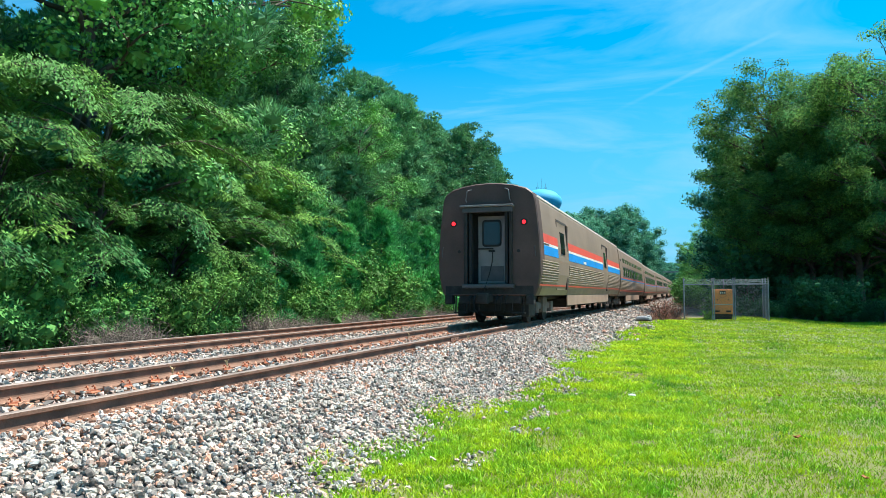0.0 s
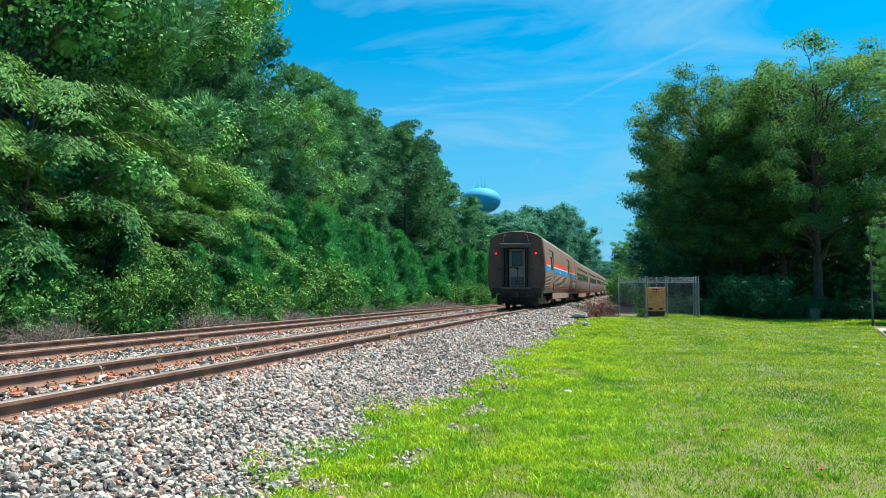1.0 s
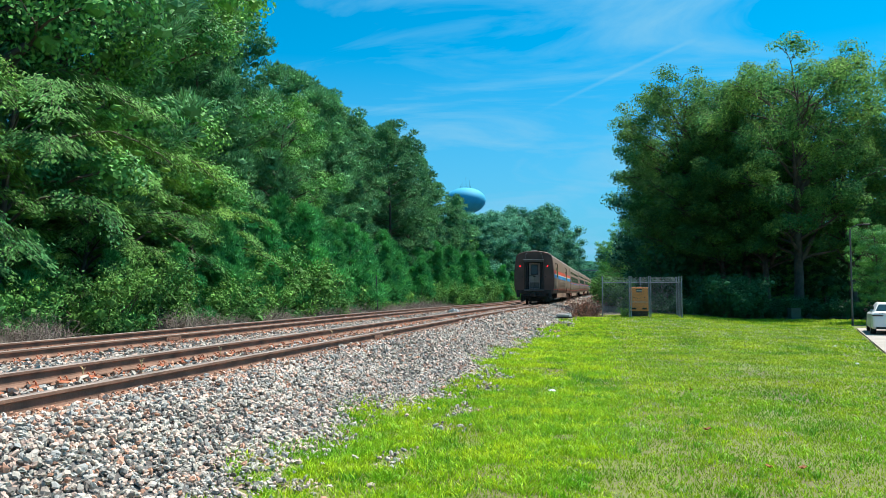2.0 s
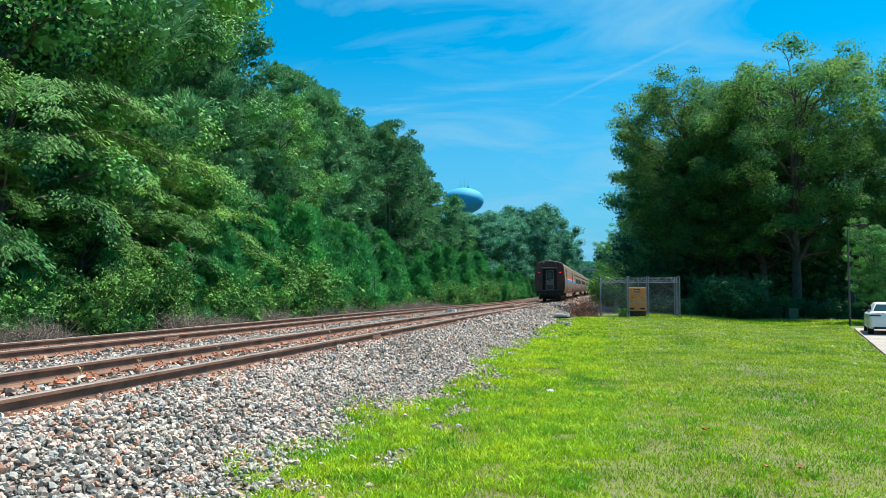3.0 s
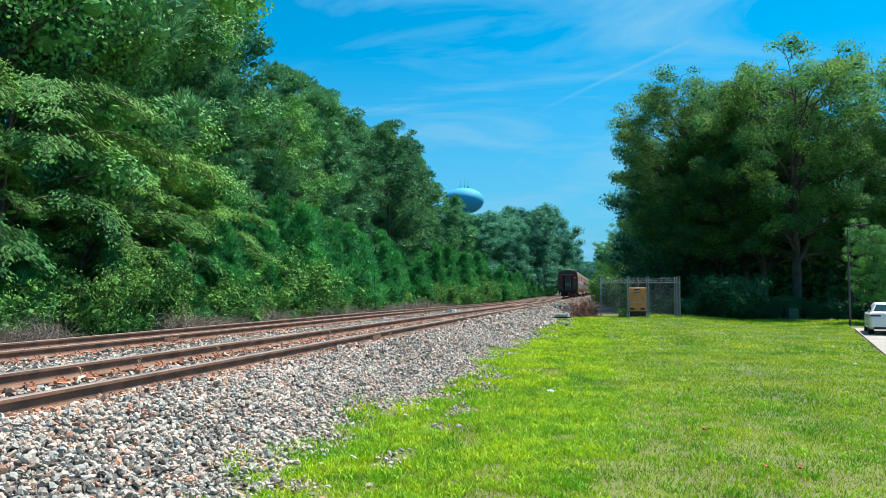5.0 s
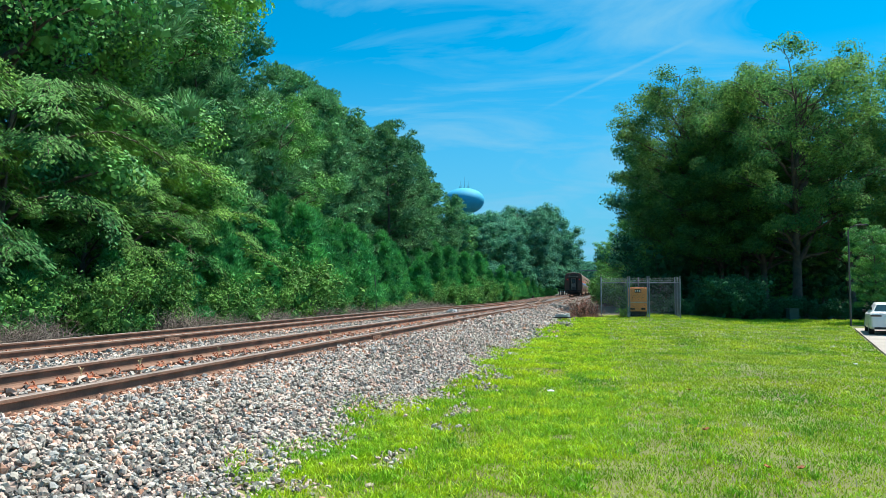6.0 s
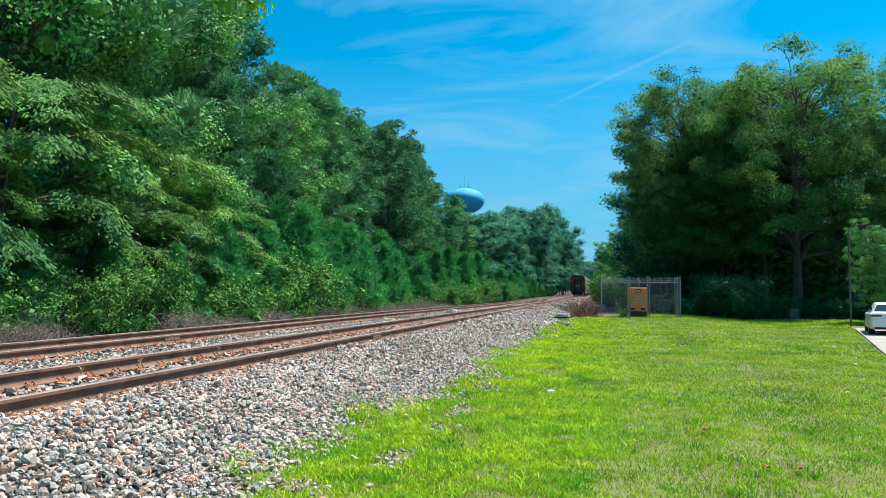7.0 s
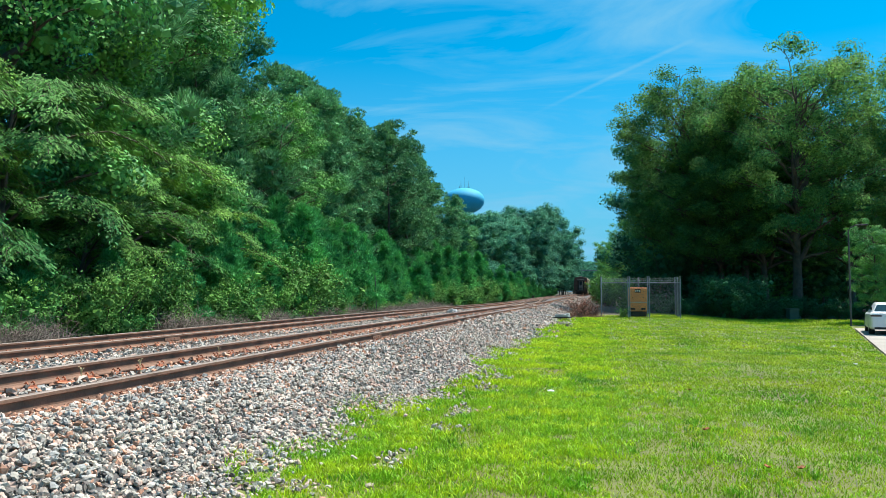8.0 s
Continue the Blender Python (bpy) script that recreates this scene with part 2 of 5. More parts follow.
def raw(name, verts, faces, mats, index=None, smooth=False):
    """A mesh from arrays; faces is an (n, 3) or (n, 4) array."""
    verts, faces = np.asarray(verts, np.float32), np.asarray(faces, np.int32)
    me = bpy.data.meshes.new(name)
    k = faces.shape[1]
    me.vertices.add(len(verts)); me.vertices.foreach_set("co", verts.ravel())
    me.loops.add(faces.size); me.loops.foreach_set("vertex_index", faces.ravel())
    me.polygons.add(len(faces))
    me.polygons.foreach_set("loop_start", np.arange(0, faces.size, k, dtype=np.int32))
    me.polygons.foreach_set("loop_total", np.full(len(faces), k, np.int32))
    for m in (mats if isinstance(mats, (list, tuple)) else [mats]):
        me.materials.append(m)
    if index is not None:
        me.polygons.foreach_set("material_index", np.asarray(index, np.int32))
    me.polygons.foreach_set("use_smooth", np.full(len(faces), smooth, bool))
    me.update(calc_edges=True)
    return me


def part(name, bm, material, parent, label="", smooth=False):
    """Links a bmesh or a finished mesh as one object under a thing or a part."""
    if isinstance(bm, bmesh.types.BMesh):
        me = bpy.data.meshes.new(name)
        bm.normal_update()
        bm.to_mesh(me); bm.free()
        for m in (material if isinstance(material, (list, tuple)) else [material]):
            me.materials.append(m)
        if smooth:
            for p in me.polygons:
                p.use_smooth = True
    else:
        me = bm
    ob = new(name, me)
    ob.parent = parent
    if label:
        tagged(ob, label)
    return ob


def thing(name, label, category, at=(0, 0, 0), turn=0.0, group="", kind=""):
    ob = new(name)
    ob.empty_display_size = 0.3
    ob.matrix_basis = pose(*at, 0, 0, turn)
    return tagged(ob, label, category, group, kind)


def box(x0, x1, y0, y1, z0, z1, bevel=0.0, bm=None):
    own = bmesh.new()
    bmesh.ops.create_cube(own, size=1)
    for v in own.verts:
        v.co = Vector((x0 + (v.co.x + 0.5) * (x1 - x0), y0 + (v.co.y + 0.5) * (y1 - y0), z0 + (v.co.z + 0.5) * (z1 - z0)))
    if bevel:
        bmesh.ops.bevel(own, geom=own.edges[:], offset=bevel, segments=2, affect="EDGES", profile=0.5)
    return own if bm is None else merge(bm, own)


def merge(bm, other):
    me = bpy.data.meshes.new("tmp")
    other.to_mesh(me); other.free()
    bm.from_mesh(me)
    bpy.data.meshes.remove(me)
    return bm


def tube(points, r0, r1=None, sides=8, bm=None):
    """A tapered tube with closed ends along points."""
    r1 = r0 if r1 is None else r1
    bm = bm or bmesh.new()
    pts = [Vector(p) for p in points]
    rings = []
    for i, p in enumerate(pts):
        d = (pts[min(i + 1, len(pts) - 1)] - pts[max(i - 1, 0)]).normalized()
        a = d.cross(Vector((0, 0, 1)) if abs(d.z) < 0.9 else Vector((1, 0, 0))).normalized()
        b = d.cross(a)
        r = r0 + (r1 - r0) * i / (len(pts) - 1)
        rings.append([bm.verts.new(p + r * (math.cos(k * math.tau / sides) * a + math.sin(k * math.tau / sides) * b)) for k in range(sides)])
    for q, s in zip(rings, rings[1:]):
        for k in range(sides):
            bm.faces.new((q[k], q[(k + 1) % sides], s[(k + 1) % sides], s[k]))
    bm.faces.new(rings[0]); bm.faces.new(rings[-1])
    bmesh.ops.recalc_face_normals(bm, faces=bm.faces[:])
    return bm


def disc(c, r, depth, axis="x", sides=24, bm=None):
    e = Vector((1, 0, 0)) if axis == "x" else Vector((0, 1, 0)) if axis == "y" else Vector((0, 0, 1))
    return tube([Vector(c) - e * depth / 2, Vector(c) + e * depth / 2], r, r, sides, bm)


# ---- ground ----
RAIL_D, RAIL_C, RAIL_B, RAIL_A = -4.86, -6.365, -9.75, -11.255
NEAR_TOP, FAR_TOP = 0.77, 0.66
NEAR_MID, FAR_MID = (RAIL_D + RAIL_C) / 2, (RAIL_B + RAIL_A) / 2


def step(a, b, x):
    t = np.clip((x - a) / (b - a), 0, 1)
    return t * t * (3 - 2 * t)


def sag(y):
    """The line's slight dip beyond the switch."""
    return -0.2 * np.exp(-((np.asarray(y, float) - 82) / 35) ** 2)


def edge_x(y):
    """Where the lawn meets the ballast's foot."""
    return -2.85 + 0.25 * np.sin(y * 0.55) + 0.18 * np.sin(y * 1.7 + 1) + 0.009 * np.clip(y - 12, 0, 40)


def ground_z(x, y):
    """Height of the soil: lawn, the raised bed of the tracks, and the wood's floor."""
    x, y = np.asarray(x, float), np.asarray(y, float)
    lawn = -0.26 * step(3, 9.5, x) * (1 - step(45, 70, y)) + 0.12 * step(25, 50, y) * (1 - step(2, 8, x)) + 0.02 * np.sin(x * 0.9) * np.sin(y * 0.7)
    bed = 0.555 - 0.11 * step(-7.4, -8.4, x) + sag(y)
    bed = bed + (0.035 + 0.015 * step(17, 11, y)) * step(-4.9, -4.74, x)
    z = lawn + (bed - lawn) * step(-2.7, -4.25, x)
    return z + (0.05 - z) * step(-12.2, -14.0, x)


def build_ground():
    xs = np.concatenate([np.linspace(-1500, -60, 10), np.linspace(-45, -16, 15), np.arange(-15, 14, 0.35), np.linspace(15, 60, 14), np.linspace(80, 1500, 10)])
    ys = np.concatenate([np.linspace(-1500, -30, 8), np.arange(-20, 60, 0.5), np.linspace(61, 130, 35), np.linspace(140, 500, 20), np.linspace(600, 4000, 8)])
    gx, gy = np.meshgrid(xs, ys)
    gz = ground_z(gx, gy)
    road = (gx > 8.25 + np.maximum(gy - 25, -4) * 0.245 - 0.12) & (gy > -40) & (gy < 45) & (gx < 30)
    gz = np.where(road, gz - 0.25, gz)
    v = np.stack([gx, gy, gz], -1).reshape(-1, 3)
    n, m = len(ys), len(xs)
    i = (np.arange(n - 1)[:, None] * m + np.arange(m - 1)[None]).ravel()
    f = np.stack([i, i + 1, i + m + 1, i + m], 1)
    c = v[f].mean(1)
    idx = np.where((c[:, 0] < edge_x(c[:, 1])) & (c[:, 0] > -13.2), 1, np.where((c[:, 0] < -13.0) | (c[:, 1] > 51.5), 2, 0))
    ob = new("ground", raw("ground", v, f, [M["lawn"], M["gravel"], M["litter"]], idx, True))
    tagged(ob, "mown green lawn beside a raised gravel track bed", "ground", kind="structure")


build_ground()

# ---- stones and grass ----


def cloudy(x, y, size, seed=0):
    """Smooth random values from 0 to 1 over the plan, with patches of the given size."""
    g = np.random.default_rng(seed).uniform(0, 1, (64, 64))
    u, v = x / size, y / size
    i, j = np.floor(u).astype(int), np.floor(v).astype(int)
    a, b = u - i, v - j
    a, b = a * a * (3 - 2 * a), b * b * (3 - 2 * b)
    q = lambda m, n: g[m % 64, n % 64]
    return (q(i, j) * (1 - a) + q(i + 1, j) * a) * (1 - b) + (q(i, j + 1) * (1 - a) + q(i + 1, j + 1) * a) * b


def knot():
    """A rough ball of twelve four-sided faces."""
    cube = [(x, y, z) for x in (-1, 1) for y in (-1, 1) for z in (-1, 1)]
    axes = [(2, 0, 0), (-2, 0, 0), (0, 2, 0), (0, -2, 0), (0, 0, 2), (0, 0, -2)]
    v = np.array(cube + axes, float)
    faces = []
    for i in range(6):
        for j in range(i + 1, 6):
            if abs(v[8 + i] @ v[8 + j]) < 0.1:
                m = [k for k in range(8) if v[k] @ v[8 + i] > 0 and v[k] @ v[8 + j] > 0]
                q = [8 + i, m[0], 8 + j, m[1]]
                nrm = np.cross(v[q[1]] - v[q[0]], v[q[2]] - v[q[1]])
                faces.append(q if nrm @ v[q].sum(0) > 0 else q[::-1])
    return v / np.linalg.norm(v, axis=1, keepdims=True), np.array(faces)


KNOT, KNOT_FACES = knot()


def stones(centres, size, flat=0.6, fine=False):
    """Crushed stones at centres, of the given sizes: jittered blocks, or fuller lumps with cut corners where they lie close by."""
    n = len(centres)
    if fine:
        base, cut = KNOT * np.where(np.arange(14) < 8, 0.95, 0.86)[:, None], np.concatenate([KNOT_FACES[:, :3], KNOT_FACES[:, [0, 2, 3]]])
        v = base[None] * (1 + 0.2 * rng.uniform(-1, 1, (n, 14, 1))) + 0.09 * rng.uniform(-1, 1, (n, 14, 3))
    else:
        base = np.array([[-1, -1, -1], [1, -1, -1], [1, 1, -1], [-1, 1, -1], [-1, -1, 1], [1, -1, 1], [1, 1, 1], [-1, 1, 1]], float) * 0.62
        cut = np.array([[0, 2, 1], [0, 3, 2], [4, 5, 6], [4, 6, 7], [0, 1, 5], [0, 5, 4], [1, 2, 6], [1, 6, 5], [2, 3, 7], [2, 7, 6], [3, 0, 4], [3, 4, 7]])
        v = base[None] * (1 + 0.5 * rng.uniform(-1, 0.7, (n, 8, 1))) + 0.2 * rng.uniform(-1, 1, (n, 8, 3))
    v *= np.stack([rng.uniform(0.8, 1.45, n), rng.uniform(0.7, 1.1, n), np.full(n, flat) * rng.uniform(0.8, 1.2, n)], -1)[:, None]
    q = rng.normal(size=(n, 4)) * np.array([1, 0.4, 0.4, 1]); q /= np.linalg.norm(q, axis=1, keepdims=True)
    w, x, y, z = q.T
    r = np.stack([np.stack([1 - 2 * (y * y + z * z), 2 * (x * y - z * w), 2 * (x * z + y * w)], -1),
                  np.stack([2 * (x * y + z * w), 1 - 2 * (x * x + z * z), 2 * (y * z - x * w)], -1),
                  np.stack([2 * (x * z - y * w), 2 * (y * z + x * w), 1 - 2 * (x * x + y * y)], -1)], 1)
    v = np.einsum("nij,nkj->nki", r, v) * (size[:, None, None] / 2) + centres[:, None]
    f = cut[None] + v.shape[1] * np.arange(n)[:, None, None]
    return v.reshape(-1, 3), f.reshape(-1, 3)


def build_ballast():
    pos, siz = [], []
    for x0, x1, y0, y1, density, s0, s1 in (
            (-5.0, -1.6, 2.5, 12, 1080, 0.031, 0.074), (-5.0, -1.6, 12, 24, 560, 0.042, 0.082), (-5.0, -1.5, 24, 55, 115, 0.08, 0.145), (-5.2, -2.2, 55, 130, 40, 0.12, 0.24),
            (-12.2, -5.0, 3, 30, 150, 0.045, 0.09), (-12.2, -5.0, 30, 80, 35, 0.07, 0.14)):
        n = int((x1 - x0) * (y1 - y0) * density)
        x, y = rng.uniform(x0, x1, n), rng.uniform(y0, y1, n)
        keep = x < edge_x(y) + np.where((cloudy(x, y, 0.5, 5) > 0.72) & (rng.uniform(0, 1, n) < 0.7), rng.exponential(0.55, n), rng.exponential(0.11, n)) - 0.05
        for c in (RAIL_D, RAIL_C, RAIL_B, RAIL_A):
            keep &= np.abs(x - c) > 0.10
        x, y = x[keep], y[keep]
        s = rng.uniform(s0, s1, len(x))
        pos.append(np.stack([x, y, ground_z(x, y) + s * rng.uniform(-0.15, 0.75, len(x))], -1)); siz.append(s)
    pos, siz = np.concatenate(pos), np.concatenate(siz)
    close = (pos[:, 1] < 11.5) & (pos[:, 0] > -5)
    (v1, f1), (v2, f2) = stones(pos[close], siz[close], fine=True), stones(pos[~close], siz[~close])
    gap = np.min([np.abs(pos[:, 0] - c) for c in (RAIL_D, RAIL_C, RAIL_B, RAIL_A)], axis=0)
    rusty = rng.uniform(0, 1, len(pos)) < 0.75 * np.exp(-np.clip(gap - 0.12, 0, 9) / 0.22)
    idx = np.concatenate([np.repeat(rusty[close], 24), np.repeat(rusty[~close], 12)])
    ob = new("ballast_stones", raw("ballast_stones", np.concatenate([v1, v2]), np.concatenate([f1, f2 + len(v1)]), [M["stone"], M["ruststone"]], idx))
    tagged(ob, "loose grey and pinkish crushed stone along the rails", "gravel", kind="stuff")


build_ballast()


def blades(x, y, h, w, lean=1.1):
    n = len(x)
    a, b = rng.uniform(0, math.tau, n), rng.uniform(0, math.tau, n)
    z = ground_z(x, y) - 0.01
    l = h * rng.uniform(0.1, lean, n)
    d = np.stack([np.cos(a), np.sin(a), np.zeros(n)], -1) * (w / 2)[:, None]
    p = np.stack([x, y, z], -1)
    mid = p + np.stack([np.cos(b) * l * 0.35, np.sin(b) * l * 0.35, h * 0.6], -1)
    tip = p + np.stack([np.cos(b) * l, np.sin(b) * l, h * 0.95], -1)
    v = np.stack([p - d, p + d, mid + d * 0.8, mid - d * 0.8, tip], 1)
    o = 5 * np.arange(n)[:, None]
    f = np.concatenate([np.array([[0, 1, 2]]) + o, np.array([[0, 2, 3]]) + o, np.array([[3, 2, 4]]) + o])
    return v.reshape(-1, 3), f


def build_grass():
    allv, allf, off = [], [], 0
    for x0, x1, y0, y1, density, h0, h1, w in (
            (-3.4, 8, 3, 11, 2200, 0.02, 0.055, 0.010), (-3.4, 10, 11, 22, 950, 0.025, 0.06, 0.020), (-3.2, 13, 22, 48, 240, 0.03, 0.08, 0.045), (2.5, 26, 45.5, 52, 260, 0.04, 0.17, 0.05),
            ):
        n = int((x1 - x0) * (y1 - y0) * density)
        x, y = rng.uniform(x0, x1, n), rng.uniform(y0, y1, n)
        patch = 0.55 * cloudy(x, y, 0.35, 1) + 0.45 * cloudy(x, y, 1.4, 2)
        keep = (x > edge_x(y) + rng.normal(0, 0.12, n)) & (rng.uniform(0, 1, n) < 0.45 + 0.6 * patch) & ((cloudy(x, y, 0.5, 5) < 0.72) | (x > edge_x(y) + 1.3) | (rng.uniform(0, 1, n) < 0.55)) & ((x < 8.05 + np.maximum(y - 25, -4) * 0.245) | (y > 46.5))
        x, y, patch = x[keep], y[keep], patch[keep]
        v, f = blades(x, y, rng.uniform(h0, h1, len(x)) * (0.7 + 0.6 * patch), np.full(len(x), w))
        allv.append(v); allf.append(f + off); off += len(v)
    ob = new("grass", raw("grass", np.concatenate(allv), np.concatenate(allf), M["blade"]))
    tagged(ob, "bright green short lawn grass with yellowish patches", "grass", kind="stuff")


build_grass()


def build_weeds(name, label, mat, seed, reach, stray, plan):
    """Coarse clumps of grass and weeds, densest along the foot of the ballast."""
    allv, allf, off = [], [], 0
    for x0, x1, y0, y1, clumps, k, h0, h1, w in plan:
        cx, cy = rng.uniform(x0, x1, clumps), rng.uniform(y0, y1, clumps)
        patch = 0.6 * cloudy(cx, cy, 0.55, seed) + 0.4 * cloudy(cx, cy, 1.7, seed + 1)
        keep = (cx > edge_x(cy) - 0.15) & ((cx < reach + rng.normal(0, 0.12, clumps)) | (rng.uniform(0, 1, clumps) < stray)) & (cloudy(cx, cy, 0.5, 5) < 0.75) & (rng.uniform(0.2, 0.65, clumps) < patch) & (cx < 8.0 + np.maximum(cy - 25, -4) * 0.245)
        cx, cy = cx[keep], cy[keep]
        x, y = np.repeat(cx, k) + rng.normal(0, 0.045 + 0.002 * y0, len(cx) * k), np.repeat(cy, k) + rng.normal(0, 0.045 + 0.002 * y0, len(cx) * k)
        size = np.repeat(rng.uniform(0.5, 1.25, len(cx)), k)
        v, f = blades(x, y, rng.uniform(h0, h1, len(x)) * size, np.full(len(x), w), 1.4)
        allv.append(v); allf.append(f + off); off += len(v)
    ob = new(name, raw(name, np.concatenate(allv), np.concatenate(allf), M[mat]))
    tagged(ob, label, name, kind="stuff")


build_weeds("weeds", "bright yellow-green weeds along the foot of the ballast", "weed", 21, 0.05, 0.06,
            ((-3.3, 1.6, 3, 13, 6200, 22, 0.03, 0.09, 0.012), (-3.2, 2.0, 13, 26, 5000, 14, 0.045, 0.12, 0.019), (-3.0, 1.8, 26, 44, 2000, 10, 0.05, 0.13, 0.04)))
build_weeds("crabgrass", "deep green tufts of coarse grass in the lawn", "tuft", 33, 0.2, 0.4,
            ((-3.3, 6, 3, 13, 7500, 20, 0.03, 0.095, 0.012), (-3.2, 6, 13, 26, 1900, 13, 0.03, 0.08, 0.019), (-3.0, 3, 26, 44, 400, 9, 0.05, 0.09, 0.04)))

build_weeds("seed_heads", "pale bleached seed heads scattered through the lawn", "seedhead", 47, 9.0, 1.0,
            ((-0.5, 7, 3, 13, 1500, 5, 0.05, 0.085, 0.007), (-0.3, 9, 13, 26, 1300, 4, 0.05, 0.09, 0.014), (0, 12, 26, 44, 1500, 4, 0.06, 0.11, 0.03)))

# ---- trees ----


class Wood:
    """Gathers tapered branches and leaves of one tree as arrays."""

    def __init__(self):
        self.bv, self.bf, self.nb = [], [], 0
        self.lp, self.ld, self.ln, self.ll, self.lw, self.cores = [], [], [], [], [], []

    def branch(self, pts, r0, r1, sides=5):
        pts = np.asarray(pts, float)
        d = np.gradient(pts, axis=0)
        d /= np.linalg.norm(d, axis=1, keepdims=True) + 1e-9
        ref = np.where(np.abs(d[:, 2:3]) < 0.9, [[0, 0, 1.0]], [[1.0, 0, 0]])
        a = np.cross(d, ref); a /= np.linalg.norm(a, axis=1, keepdims=True)
        b = np.cross(d, a)
        th = np.arange(sides) * math.tau / sides
        r = np.linspace(r0, r1, len(pts))[:, None, None]
        v = pts[:, None] + r * (np.cos(th)[None, :, None] * a[:, None] + np.sin(th)[None, :, None] * b[:, None])
        k = np.arange(sides)
        for i in range(len(pts) - 1):
            q = self.nb + i * sides
            self.bf.append(np.stack([q + k, q + (k + 1) % sides, q + sides + (k + 1) % sides, q + sides + k], 1))
        self.bv.append(v.reshape(-1, 3)); self.nb += v.shape[0] * sides

    def leaves(self, p, d, facing, length, width):
        self.lp.append(p); self.ld.append(d); self.ln.append(facing)
        self.ll.append(np.broadcast_to(length, (len(p),)).copy()); self.lw.append(np.broadcast_to(width, (len(p),)).copy())

    def core(self, c, r, stretch):
        """An uneven solid ball in the leaf colour, added inside a clump to block light."""
        self.cores.append(c + KNOT * r * stretch * rng.uniform(0.7, 1.15, (14, 1)))

    def puff(self, c, r, n, length, width, out=0.2, flat=0.75, up=0.3, rough=0.5, core=0.4):
        """A dense clump: leaves over an uneven ball round c, facing outwards and up, on an added light-blocking core;
        out: how far they stick out.
        """
        u = rng.normal(0, 1, (n, 3)) + np.array([0, 0, 0.35])
        u /= np.linalg.norm(u, axis=1, keepdims=True)
        stretch = np.array([rng.uniform(0.85, 1.2), rng.uniform(0.85, 1.2), flat])
        p = c + u * r * rng.uniform(0.25, 1.12, (n, 1)) ** 0.6 * stretch
        d = np.cross(u, rng.normal(0, 1, (n, 3)))
        d /= np.linalg.norm(d, axis=1, keepdims=True) + 1e-9
        d = d + u * out + np.array([0, 0, -0.1])
        self.leaves(p, d, u + np.array([0, 0, up]) + rng.normal(0, rough, (n, 3)), length * rng.uniform(0.7, 1.3, n), width * rng.uniform(0.75, 1.25, n))
        if core:
            self.core(c - np.array([0, 0, 0.08 * r]), r * core, stretch)

    def tufts(self, c, r, n, length, width, flat=0.7, lift=0.7, fan=5, core=0.42):
        """A needle clump: brushes of needles that stand out from it and turn upwards at the tips."""
        u = rng.normal(0, 1, (n, 3)) + np.array([0, 0, 0.3])
        u /= np.linalg.norm(u, axis=1, keepdims=True)
        stretch = np.array([rng.uniform(0.85, 1.2), rng.uniform(0.85, 1.2), flat])
        foot = np.repeat(c + u * r * rng.uniform(0.45, 0.85, (n, 1)) * stretch, fan, 0)
        axis = np.repeat(u * 0.8 + np.array([0, 0, lift]), fan, 0)
        axis /= np.linalg.norm(axis, axis=1, keepdims=True)
        d = axis + rng.normal(0, 0.36, (n * fan, 3))
        face = np.repeat(u, fan, 0) + rng.normal(0, 0.35, (n * fan, 3)) + np.array([0, 0, 0.15])
        self.leaves(foot, d, face, length * rng.uniform(0.75, 1.25, n * fan), width * rng.uniform(0.8, 1.2, n * fan))
        if core:
            self.core(c - np.array([0, 0, 0.05 * r]), r * core, stretch)

    def trunk_mesh(self, name, mat):
        return raw(name, np.concatenate(self.bv), np.concatenate(self.bf), mat, None, True)

    def leaf_mesh(self, name, mat):
        p, d, nf, l, w = (np.concatenate(a) for a in (self.lp, self.ld, self.ln, self.ll, self.lw))
        d = d / (np.linalg.norm(d, axis=1, keepdims=True) + 1e-9)
        s = np.cross(d, nf); s /= np.linalg.norm(s, axis=1, keepdims=True) + 1e-9
        v = np.stack([p, p + d * (l * 0.45)[:, None] + s * (w / 2)[:, None], p + d * l[:, None], p + d * (l * 0.45)[:, None] - s * (w / 2)[:, None]], 1)
        v, f = v.reshape(-1, 3), np.arange(4)[None] + 4 * np.arange(len(p))[:, None]
        if self.cores:
            k = KNOT_FACES[None] + 14 * np.arange(len(self.cores))[:, None, None] + len(v)
            v, f = np.concatenate([v, np.concatenate(self.cores)]), np.concatenate([f, k.reshape(-1, 4)])
        return raw(name, v, f, mat)


def arc(p, az, length, rise0, rise1, n=5, wob=0.08):
    """Points of a limb that starts at slope rise0 and ends at slope rise1."""
    pts, q = [np.array(p, float)], np.array(p, float)
    for i in range(n):
        e = rise0 + (rise1 - rise0) * i / (n - 1) + rng.normal(0, wob)
        a = az + rng.normal(0, wob * 1.5)
        q = q + length / n * np.array([math.cos(a) * math.cos(e), math.sin(a) * math.cos(e), math.sin(e)])
        pts.append(q)
    return np.array(pts)


def along(pts, t):
    k = t * (len(pts) - 1)
    i = min(int(k), len(pts) - 2)
    return pts[i] + (pts[i + 1] - pts[i]) * (k - i)


def reseed(k):
    """Starts the random numbers afresh, so that each kind of tree keeps its shape."""
    global rng
    rng = np.random.default_rng(k)


